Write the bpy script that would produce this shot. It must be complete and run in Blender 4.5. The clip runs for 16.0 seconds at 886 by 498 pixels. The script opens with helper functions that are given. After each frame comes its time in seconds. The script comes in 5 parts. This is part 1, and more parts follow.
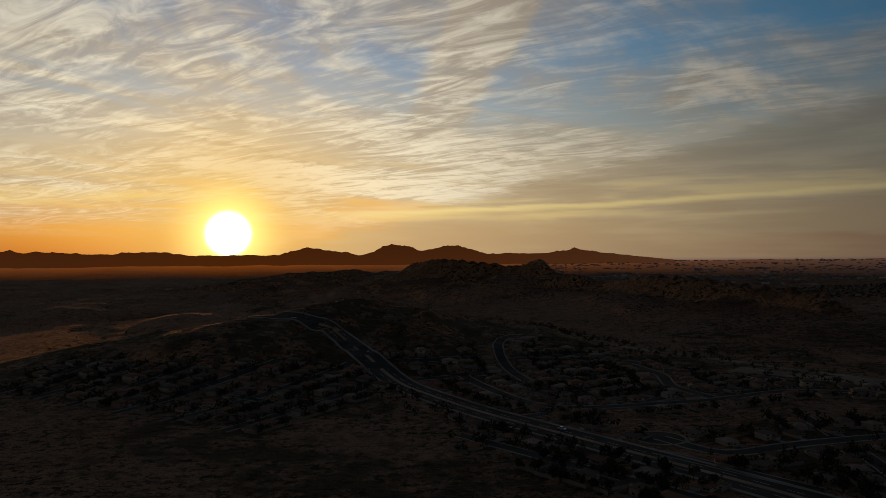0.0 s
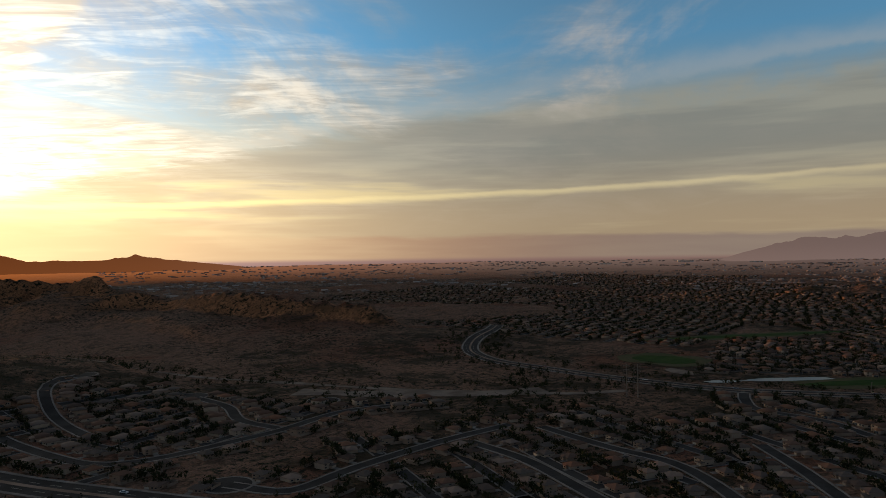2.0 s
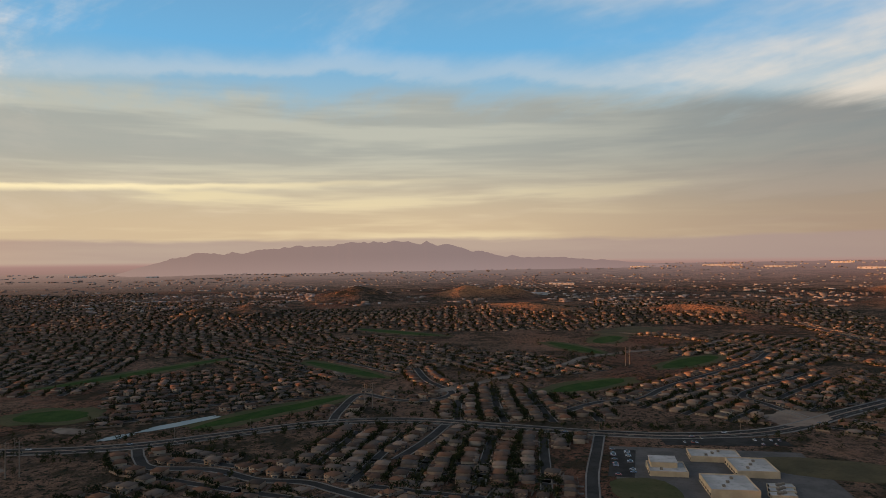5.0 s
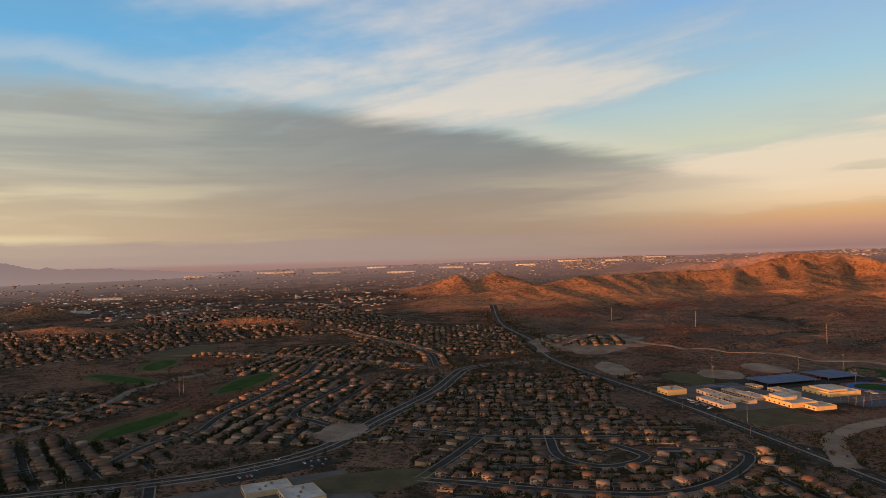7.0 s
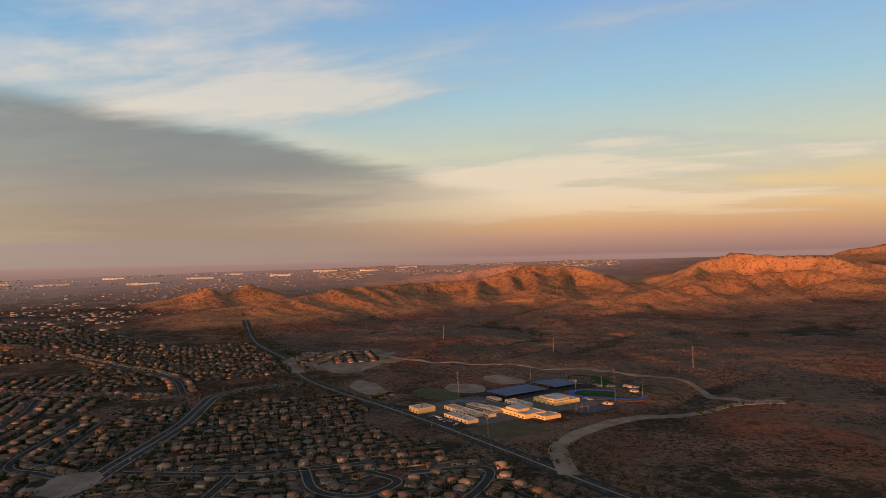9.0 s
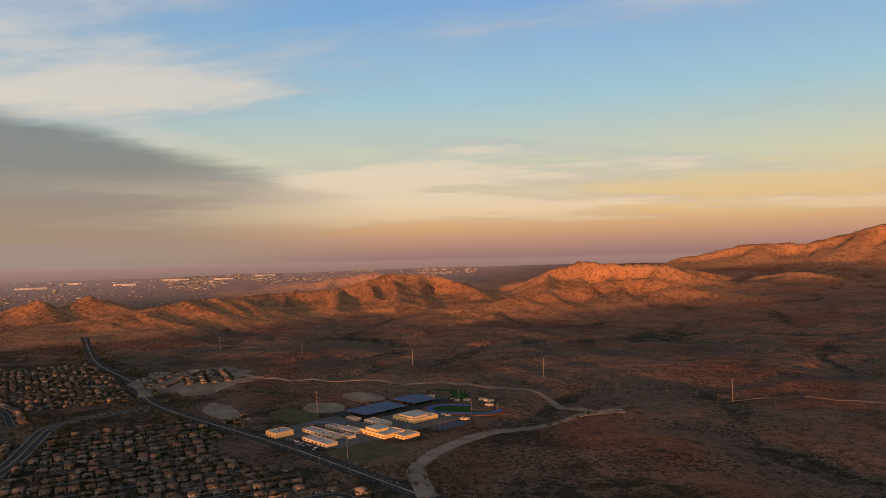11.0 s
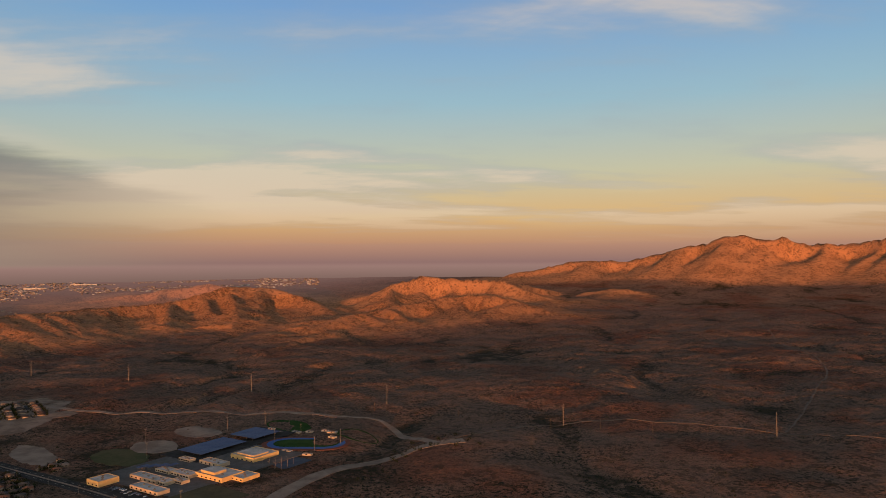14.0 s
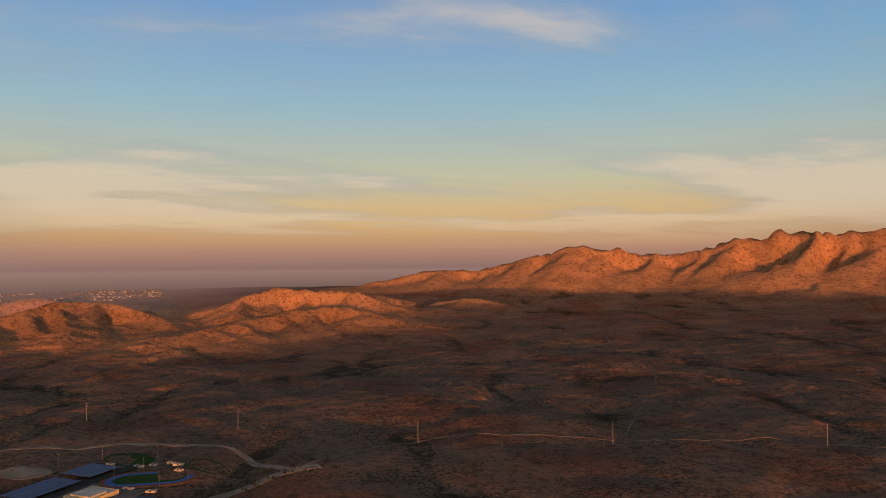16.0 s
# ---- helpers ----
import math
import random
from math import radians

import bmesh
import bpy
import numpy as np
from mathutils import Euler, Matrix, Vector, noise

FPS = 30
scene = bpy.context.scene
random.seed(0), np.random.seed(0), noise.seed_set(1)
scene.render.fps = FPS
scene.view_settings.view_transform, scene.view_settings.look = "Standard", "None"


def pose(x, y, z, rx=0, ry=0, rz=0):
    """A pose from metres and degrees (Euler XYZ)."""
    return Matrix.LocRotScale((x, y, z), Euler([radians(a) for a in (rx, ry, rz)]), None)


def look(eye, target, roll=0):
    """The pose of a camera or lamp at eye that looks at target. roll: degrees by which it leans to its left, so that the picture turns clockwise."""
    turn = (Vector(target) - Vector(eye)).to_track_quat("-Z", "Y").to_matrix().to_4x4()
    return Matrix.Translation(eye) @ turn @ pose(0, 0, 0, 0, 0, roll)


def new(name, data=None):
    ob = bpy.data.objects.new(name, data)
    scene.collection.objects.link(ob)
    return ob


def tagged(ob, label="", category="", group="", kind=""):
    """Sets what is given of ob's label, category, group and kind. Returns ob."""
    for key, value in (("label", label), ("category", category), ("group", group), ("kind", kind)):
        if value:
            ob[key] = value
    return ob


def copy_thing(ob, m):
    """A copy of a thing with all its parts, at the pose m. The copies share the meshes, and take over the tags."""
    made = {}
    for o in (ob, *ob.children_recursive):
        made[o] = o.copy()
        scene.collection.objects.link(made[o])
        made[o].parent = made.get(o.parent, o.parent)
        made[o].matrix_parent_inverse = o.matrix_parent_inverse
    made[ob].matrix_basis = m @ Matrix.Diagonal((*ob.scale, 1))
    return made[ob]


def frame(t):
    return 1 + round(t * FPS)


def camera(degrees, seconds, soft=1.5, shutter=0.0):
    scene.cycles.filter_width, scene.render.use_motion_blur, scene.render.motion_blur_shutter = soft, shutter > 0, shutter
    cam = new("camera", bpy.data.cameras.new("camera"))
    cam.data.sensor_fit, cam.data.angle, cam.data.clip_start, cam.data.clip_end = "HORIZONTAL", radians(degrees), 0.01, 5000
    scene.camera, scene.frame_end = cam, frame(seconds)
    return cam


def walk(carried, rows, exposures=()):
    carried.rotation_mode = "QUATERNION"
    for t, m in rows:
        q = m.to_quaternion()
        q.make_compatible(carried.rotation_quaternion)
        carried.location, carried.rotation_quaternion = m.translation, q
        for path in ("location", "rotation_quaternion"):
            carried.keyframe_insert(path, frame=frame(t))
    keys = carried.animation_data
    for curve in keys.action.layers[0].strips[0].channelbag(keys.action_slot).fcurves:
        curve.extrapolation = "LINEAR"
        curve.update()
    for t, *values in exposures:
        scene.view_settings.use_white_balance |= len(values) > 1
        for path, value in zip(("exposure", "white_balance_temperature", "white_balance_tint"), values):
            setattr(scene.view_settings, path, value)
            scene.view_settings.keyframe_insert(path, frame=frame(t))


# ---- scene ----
# ---------------------------------------------------------------- camera
cam = camera(64.16, 16.0, soft=0.6)
# seconds, x, y, z, yaw, pitch, roll: a drone that climbs and turns where it hangs
PATH = [
    (0.0, 0.0, 0.0, 89.9, 0.01, 0.64, 0.34),
    (0.5, 0.2, 1.7, 94.7, -11.62, 0.67, 0.64),
    (1.0, 0.3, -0.4, 100.2, -19.93, 0.64, 0.74),
    (1.5, -0.6, -2.9, 106.1, -27.33, 0.64, 0.83),
    (2.0, -2.4, -7.0, 113.7, -34.04, 0.55, 0.73),
    (2.5, -2.3, -9.7, 120.9, -40.61, 0.50, 0.62),
    (3.0, -3.3, -10.0, 126.8, -47.35, 0.52, 0.46),
    (3.5, -4.2, -10.6, 132.6, -55.01, 0.63, 0.35),
    (4.0, -5.3, -11.7, 138.5, -63.26, 0.75, 0.30),
    (4.5, -7.0, -11.9, 145.5, -71.74, 0.78, 0.40),
    (5.0, -8.6, -11.8, 152.7, -80.29, 0.74, 0.52),
    (5.2, -8.7, -12.6, 155.7, -84.59, 0.71, 0.66),
    (7.3, -3.9, -15.4, 182.1, -119.32, 0.49, 1.54),
    (7.5, -4.6, -15.0, 184.2, -121.94, 0.49, 1.51),
    (8.0, -6.7, -15.0, 190.3, -126.73, 0.49, 1.48),
    (8.5, -6.1, -14.0, 196.1, -131.10, 0.50, 1.44),
    (9.0, -5.9, -13.5, 201.9, -134.81, 0.54, 1.33),
    (9.5, -8.0, -13.6, 207.8, -137.74, 0.61, 1.29),
    (10.0, -9.7, -11.1, 214.0, -140.71, 0.67, 1.34),
    (10.2, -10.7, -9.6, 215.5, -141.95, 0.64, 1.49),
    (12.3, -6.3, -11.7, 238.1, -151.26, 0.88, 0.46),
    (12.5, -5.4, -11.4, 240.6, -152.07, 0.89, 0.48),
    (13.0, -4.6, -9.5, 246.9, -154.43, 0.93, 0.37),
    (13.5, -5.3, -7.4, 253.2, -156.60, 0.97, 0.33),
    (14.0, -4.8, -6.3, 258.9, -158.85, 1.00, 0.31),
    (14.5, -4.3, -3.6, 264.0, -161.19, 1.11, 0.38),
    (15.0, -4.1, -2.2, 270.4, -164.63, 1.18, 0.36),
    (15.5, -4.1, -0.2, 276.6, -167.84, 1.29, 0.43),
    (16.0, -4.9, 2.1, 283.4, -170.62, 1.38, 0.51),
]
walk(cam, [(t, pose(x, y, z, 90 + pitch, roll, yaw)) for t, x, y, z, yaw, pitch, roll in PATH],
     exposures=[(0.0, -2.05), (0.5, -1.68), (1.0, -1.25), (1.5, -0.78), (2.0, -0.52), (3.0, -0.10), (4.0, 0.17), (5.0, 0.36), (7.5, 0.30), (10.0, 0.26), (12.5, 0.14), (16.0, 0.0)])

# ---------------------------------------------------------------- light
SUN_AZ, SUN_EL = 16.9, 1.9          # degrees: turned left from +y, above the horizon


def way(az, el):
    """The unit vector to an azimuth (left from +y) and an elevation, in degrees."""
    a, e = radians(az), radians(el)
    return Vector((-math.sin(a) * math.cos(e), math.cos(a) * math.cos(e), math.sin(e)))


lamp = bpy.data.lights.new("sun", "SUN")
lamp.energy, lamp.angle, lamp.color = 5.0, radians(0.6), (1.0, 0.36, 0.105)
sun = new("sun", lamp)
sun.matrix_world = look((0, 0, 900), Vector((0, 0, 900)) - way(SUN_AZ, SUN_EL))


class Nodes:
    """Short hand for node trees."""

    def __init__(self, tree):
        self.tree = tree
        tree.nodes.clear()

    def put(self, kind, **values):
        node = self.tree.nodes.new(kind)
        for key, value in values.items():
            setattr(node, key, value)
        return node

    def link(self, value, socket):
        if isinstance(value, bpy.types.NodeSocket):
            self.tree.links.new(value, socket)
        elif isinstance(value, (tuple, list)) and len(value) == 3 and socket.type == "RGBA":
            socket.default_value = (*value, 1)
        else:
            socket.default_value = value

    def math(self, op, a, b=0.0, c=0.0, clamp=False):
        node = self.put("ShaderNodeMath", operation=op, use_clamp=clamp)
        for value, socket in zip((a, b, c), node.inputs):
            self.link(value, socket)
        return node.outputs[0]

    def vec(self, op, a, b=(0, 0, 0)):
        node = self.put("ShaderNodeVectorMath", operation=op)
        self.link(a, node.inputs[0])
        self.link(b, node.inputs[1])
        return node.outputs[1] if op in ("DOT_PRODUCT", "LENGTH") else node.outputs[0]

    def mix(self, factor, a, b, blend="MIX"):
        node = self.put("ShaderNodeMix", data_type="RGBA", blend_type=blend, clamp_factor=True)
        self.link(factor, node.inputs[0])
        self.link(a, node.inputs[6])
        self.link(b, node.inputs[7])
        return node.outputs[2]

    def step(self, value, lo, hi, a=0.0, b=1.0):
        node = self.put("ShaderNodeMapRange", interpolation_type="SMOOTHSTEP")
        for v, socket in zip((value, lo, hi, a, b), node.inputs):
            self.link(v, socket)
        return node.outputs[0]

    def noise(self, vector, scale, detail=4.0, rough=0.55, distort=0.0):
        node = self.put("ShaderNodeTexNoise", noise_dimensions="3D")
        self.link(vector, node.inputs["Vector"])
        for key, value in (("Scale", scale), ("Detail", detail), ("Roughness", rough), ("Distortion", distort)):
            node.inputs[key].default_value = value
        return node.outputs[0]

    def ramp(self, value, stops):
        node = self.put("ShaderNodeValToRGB")
        while len(node.color_ramp.elements) < len(stops):
            node.color_ramp.elements.new(0.5)
        for element, (at, colour) in zip(node.color_ramp.elements, stops):
            element.position, element.color = at, (*colour, 1)
        self.link(value, node.inputs[0])
        return node.outputs[0]


def srgb(r, g, b):
    """Linear colour from 8-bit screen values."""
    return tuple((c / 255 / 12.92) if c < 10 else ((c / 255 + 0.055) / 1.055) ** 2.4 for c in (r, g, b))


def build_world():
    world = bpy.data.worlds.new("evening_sky")
    scene.world = world
    world.use_nodes = True
    n = Nodes(world.node_tree)
    d = n.put("ShaderNodeTexCoord").outputs["Generated"]
    xyz = n.put("ShaderNodeSeparateXYZ")
    n.link(d, xyz.inputs[0])
    x, y, z = xyz.outputs
    el = n.math("MULTIPLY", n.math("ARCSINE", z), 57.2958)                  # degrees
    az = n.math("MULTIPLY", n.math("ARCTAN2", n.math("MULTIPLY", x, -1.0), y), 57.2958)
    s = n.vec("DOT_PRODUCT", d, tuple(way(SUN_AZ, SUN_EL)))
    off = n.math("MULTIPLY", n.math("ARCCOSINE", n.math("MINIMUM", s, 0.999999)), 57.2958)  # degrees from the sun
    # the physical clear sky
    sky = n.put("ShaderNodeTexSky", sky_type="NISHITA", sun_disc=False, sun_elevation=radians(SUN_EL),
                sun_rotation=radians(-SUN_AZ), altitude=400, air_density=1.0, dust_density=2.0, ozone_density=1.5)
    clear = n.vec("SCALE", sky.outputs[0])
    clear.node.inputs["Scale"].default_value = 0.06
    # clear air seen through dust: warm at the horizon, blue above
    h = n.math("DIVIDE", el, 30.0, clamp=True)
    cool = n.ramp(h, [(0.0, srgb(146, 118, 112)), (0.06, srgb(172, 146, 126)), (0.16, srgb(184, 172, 148)),
                      (0.33, srgb(162, 180, 182)), (0.55, srgb(104, 166, 208)), (1.0, srgb(104, 126, 152))])
    back = n.ramp(h, [(0.0, srgb(150, 112, 106)), (0.04, srgb(190, 140, 114)), (0.12, srgb(226, 184, 126)),
                      (0.24, srgb(204, 200, 170)), (0.42, srgb(158, 192, 206)), (0.65, srgb(124, 166, 212)), (1.0, srgb(108, 130, 160))])
    warm = n.ramp(h, [(0.0, srgb(205, 110, 42)), (0.07, srgb(236, 160, 62)), (0.2, srgb(238, 204, 140)),
                      (0.38, srgb(176, 190, 196)), (0.6, srgb(112, 146, 184)), (1.0, srgb(96, 110, 136))])
    base = n.mix(n.step(off, 105.0, 160.0), cool, back)
    base = n.mix(n.step(off, 12.0, 52.0, 1.0, 0.0), base, warm)
    base = n.mix(0.12, base, clear)
    # a high sheet of cloud, laid out flat overhead
    flat = n.math("ADD", n.math("MAXIMUM", z, 0.0), 0.07)
    plane = n.put("ShaderNodeCombineXYZ")
    n.link(n.math("DIVIDE", x, flat), plane.inputs[0])
    n.link(n.math("DIVIDE", y, flat), plane.inputs[1])
    plane = plane.outputs[0]

    def drawn(bearing, long, wide, shift=0.0):
        """The sheet's plane, stretched along a bearing."""
        a = way(bearing, 0.0)
        c = n.put("ShaderNodeCombineXYZ")
        n.link(n.math("MULTIPLY", n.vec("DOT_PRODUCT", plane, (a.x, a.y, 0)), 1.0 / long), c.inputs[0])
        n.link(n.math("MULTIPLY", n.vec("DOT_PRODUCT", plane, (-a.y, a.x, 0)), 1.0 / wide), c.inputs[1])
        c.inputs[2].default_value = shift
        return c.outputs[0]

    lit = n.mix(n.step(off, 8.0, 60.0), srgb(255, 240, 206), srgb(220, 208, 194))
    lit = n.mix(n.step(off, 90.0, 150.0), lit, srgb(216, 198, 178))
    shade = n.mix(n.step(off, 30.0, 90.0), srgb(186, 168, 142), srgb(158, 166, 174))
    # broken cirrus: soft sheets, drawn-out fibres and fine ripples
    sheet_w = n.noise(drawn(-40, 2.4, 1.2), 0.9, 6.0, 0.60, 0.9)
    sheet_e = n.noise(drawn(-62, 2.6, 1.5, 4.0), 0.7, 7.0, 0.55, 0.15)
    sheet_e = n.math("MULTIPLY_ADD", sheet_e, 2.0, -0.5)
    sheet = n.put("ShaderNodeMix", data_type="FLOAT")
    n.link(n.step(off, 70.0, 120.0), sheet.inputs[0])
    n.link(sheet_w, sheet.inputs[2])
    n.link(sheet_e, sheet.inputs[3])
    fibre = n.noise(drawn(-48, 1.4, 0.7, 9.0), 1.4, 6.0, 0.62, 0.6)
    ripple = n.noise(drawn(60, 0.6, 0.2, 2.0), 1.0, 4.0, 0.62, 2.0)
    density = n.math("ADD", n.math("MULTIPLY", sheet.outputs[0], 0.80), n.math("MULTIPLY", fibre, n.step(off, 60.0, 110.0, 0.29, 0.10)))
    density = n.math("ADD", density, n.math("MULTIPLY", ripple, n.step(off, 20.0, 70.0, 0.07, 0.01)))
    density = n.math("ADD", density, n.step(off, 20.0, 90.0, 0.12, 0.0))
    density = n.math("ADD", density, n.step(off, 90.0, 135.0, 0.06, 0.275))
    # a plume and a torn streak near the sun
    plume = n.math("ABSOLUTE", n.math("SUBTRACT", n.math("ADD", az, n.math("MULTIPLY", fibre, 3.0)), n.math("ADD", 7.0, n.math("MULTIPLY", el, -0.5))))
    plume = n.math("MULTIPLY", n.step(n.math("SUBTRACT", plume, n.math("MULTIPLY", el, 0.10)), 0.2, 2.4, 1.0, 0.0), n.step(el, 8.0, 11.0))
    density = n.math("ADD", density, n.math("MULTIPLY", plume, 0.13))
    streak = n.vec("DOT_PRODUCT", d, tuple(way(19.5, 9.9).cross(way(9.7, 6.35)).normalized()))
    streak = n.math("ABSOLUTE", n.math("ADD", streak, n.math("MULTIPLY", n.math("SUBTRACT", fibre, 0.5), 0.012)))
    streak = n.math("MULTIPLY", n.step(streak, 0.001, 0.011, 1.0, 0.0), n.math("MULTIPLY", n.step(az, 9.0, 12.0), n.step(az, 19.0, 21.0, 1.0, 0.0)))
    density = n.math("ADD", density, n.math("MULTIPLY", streak, 0.26))
    cirrus = n.math("MULTIPLY", n.step(density, 0.585, 0.83), n.step(el, 1.0, 5.0))
    veil = n.mix(n.step(n.math("ADD", n.math("MULTIPLY", sheet.outputs[0], n.step(off, 40.0, 90.0, 0.5, 0.94)), n.math("MULTIPLY", ripple, n.step(off, 40.0, 90.0, 0.5, 0.06))), 0.42, 0.60), shade, lit)
    colour = n.mix(n.math("MULTIPLY", cirrus, n.step(off, 80.0, 130.0, 0.86, 0.68)), base, veil)
    # the grey bank: one sheet between two long edges, fraying at both
    fray = n.math("SUBTRACT", n.noise(drawn(-60, 1.2, 0.6, 6.0), 1.3, 5.0, 0.6), 0.5)
    edge_w = n.vec("DOT_PRODUCT", d, tuple(way(-23.2, 9.81).cross(way(-45.6, 13.25)).normalized()))
    edge_e = n.vec("DOT_PRODUCT", d, tuple(way(-111.1, 12.4).cross(way(-140.2, 5.0)).normalized()))
    low = n.math("ADD", n.math("MINIMUM", edge_w, edge_e), n.math("MULTIPLY", fray, 0.055))
    rim = n.math("MULTIPLY", n.step(low, -0.030, -0.002), n.step(low, 0.0, 0.012, 1.0, 0.0))
    fade = n.step(off, 138.0, 162.0, 1.0, 0.0)
    rim = n.math("MULTIPLY", rim, fade)
    bank = n.step(low, -0.006, 0.026)
    cap = n.step(n.math("ADD", el, n.math("MULTIPLY", fray, 8.0)), 10.5, 14.5, 1.0, 0.0)
    bank = n.math("MULTIPLY", n.math("MULTIPLY", bank, cap), fade)
    layers = n.noise(n.vec("MULTIPLY", d, (2.4, 2.4, 30.0)), 1.0, 4.0, 0.55, 0.2)
    grey = n.mix(n.step(el, 2.0, 9.0), srgb(192, 170, 138), srgb(152, 152, 143))
    grey = n.mix(n.step(layers, 0.42, 0.62), grey, n.mix(n.step(el, 2.0, 9.0), srgb(212, 192, 154), srgb(172, 170, 156)))
    grey = n.mix(n.step(off, 95.0, 130.0, 0.0, 0.85), grey, n.mix(n.step(el, 1.0, 9.0), srgb(140, 120, 106), srgb(108, 112, 114)))
    grey = n.mix(n.step(off, 14.0, 60.0, 0.5, 0.0), grey, srgb(206, 168, 108))
    colour = n.mix(n.math("MULTIPLY", rim, n.math("MULTIPLY", n.noise(drawn(-60, 2.0, 1.0, 3.0), 0.8, 3.0), 0.4)), colour, lit)
    colour = n.mix(n.math("MULTIPLY", bank, 0.88), colour, grey)
    # long level bars of light between the layers, low down
    bars = n.math("MULTIPLY", n.step(layers, 0.52, 0.66), n.math("MULTIPLY", n.step(el, 2.0, 3.5), n.step(el, 5.0, 7.5, 1.0, 0.0)))
    colour = n.mix(n.math("MULTIPLY", bars, n.step(off, 60.0, 110.0, 0.55, 0.12)), colour, n.mix(n.step(off, 10.0, 70.0), srgb(255, 222, 140), srgb(224, 206, 160)))
    gap = n.math("SUBTRACT", el, n.math("ADD", n.math("MULTIPLY", az, -0.032), n.math("ADD", 3.72, n.math("MULTIPLY", fray, 0.5))))
    reach = n.math("MULTIPLY", n.step(az, -88.0, -50.0), n.step(az, 4.0, 14.0, 1.0, 0.0))
    gap = n.math("MULTIPLY", n.math("MULTIPLY", n.step(gap, -0.45, 0.0), n.step(gap, 0.02, 0.30, 1.0, 0.0)), reach)
    colour = n.mix(n.math("MULTIPLY", gap, 0.75), colour, n.mix(n.step(off, 20.0, 70.0), srgb(255, 226, 150), srgb(240, 222, 176)))
    # low stratus on the horizon
    wave = n.noise(n.vec("MULTIPLY", d, (7.0, 7.0, 60.0)), 1.0, 4.0, 0.55)
    top = n.math("ADD", 1.15, n.math("MULTIPLY", wave, 1.0))
    stratus = n.math("MULTIPLY", n.step(n.math("SUBTRACT", el, top), -0.35, 0.12, 1.0, 0.0), n.step(off, 26.0, 60.0))
    stratus = n.math("MULTIPLY", stratus, n.step(off, 120.0, 150.0, 1.0, 0.25))
    colour = n.mix(n.math("MULTIPLY", stratus, 0.75), colour, n.mix(n.step(off, 30.0, 75.0), srgb(190, 134, 96), srgb(152, 132, 126)))
    # the far plain and its haze, painted below the horizon, brightest at it
    plain = n.ramp(n.math("DIVIDE", n.math("MULTIPLY", el, -1.0), 4.0, clamp=True),
                   [(0.0, srgb(162, 128, 120)), (0.12, srgb(148, 117, 109)), (0.4, srgb(118, 94, 86)), (1.0, srgb(58, 48, 42))])
    colour = n.mix(n.step(el, -0.45, -0.05, 1.0, 0.0), colour, plain)
    # brighter towards the sun
    near_sun = n.math("ADD", 1.0, n.math("MULTIPLY", n.math("POWER", n.step(off, 0.0, 70.0, 1.0, 0.0), 1.5), 3.5))
    gain = n.vec("SCALE", colour)
    n.link(near_sun, gain.node.inputs["Scale"])
    colour = gain
    # the sun's disc in its aureole
    glow = n.math("POWER", n.math("MULTIPLY", n.step(off, 0.0, 26.0, 1.0, 0.0), n.step(el, -0.6, 0.4)), 3.0)
    colour = n.mix(n.math("MULTIPLY", glow, 0.8), colour, (3.6, 2.2, 0.55))
    ring = n.step(off, 0.6, 6.5, 1.0, 0.0)
    ring = n.math("MULTIPLY", n.math("POWER", ring, 2.2), n.step(el, -0.5, 0.3))
    colour = n.mix(ring, colour, (7.0, 4.8, 1.3))
    colour = n.mix(n.math("MULTIPLY", n.step(off, 1.0, 2.0, 1.0, 0.0), n.step(el, -0.2, 0.1)), colour, (24.0, 20.0, 12.0))
    out = n.put("ShaderNodeBackground")
    n.link(colour, out.inputs[0])
    out.inputs[1].default_value = 1.0
    n.link(out.outputs[0], n.put("ShaderNodeOutputWorld").inputs[0])


build_world()

# ---------------------------------------------------------------- materials


def material(name, build, rough=0.9, bump=None, metal=0.0, specular=0.04):
    m = bpy.data.materials.new(name)
    m.use_nodes = True
    n = Nodes(m.node_tree)
    shader = n.put("ShaderNodeBsdfPrincipled")
    shader.inputs["Metallic"].default_value = metal
    shader.inputs["Specular IOR Level"].default_value = specular
    n.link(rough, shader.inputs["Roughness"])
    n.link(build(n), shader.inputs["Base Color"])
    if bump:
        node = n.put("ShaderNodeBump")
        height, node.inputs["Strength"].default_value, node.inputs["Distance"].default_value = bump
        n.link(height(n), node.inputs["Height"])
        n.link(node.outputs[0], shader.inputs["Normal"])
    n.link(shader.outputs[0], n.put("ShaderNodeOutputMaterial").inputs[0])
    return m


def place_of(n):
    return n.put("ShaderNodeTexCoord").outputs["Object"]


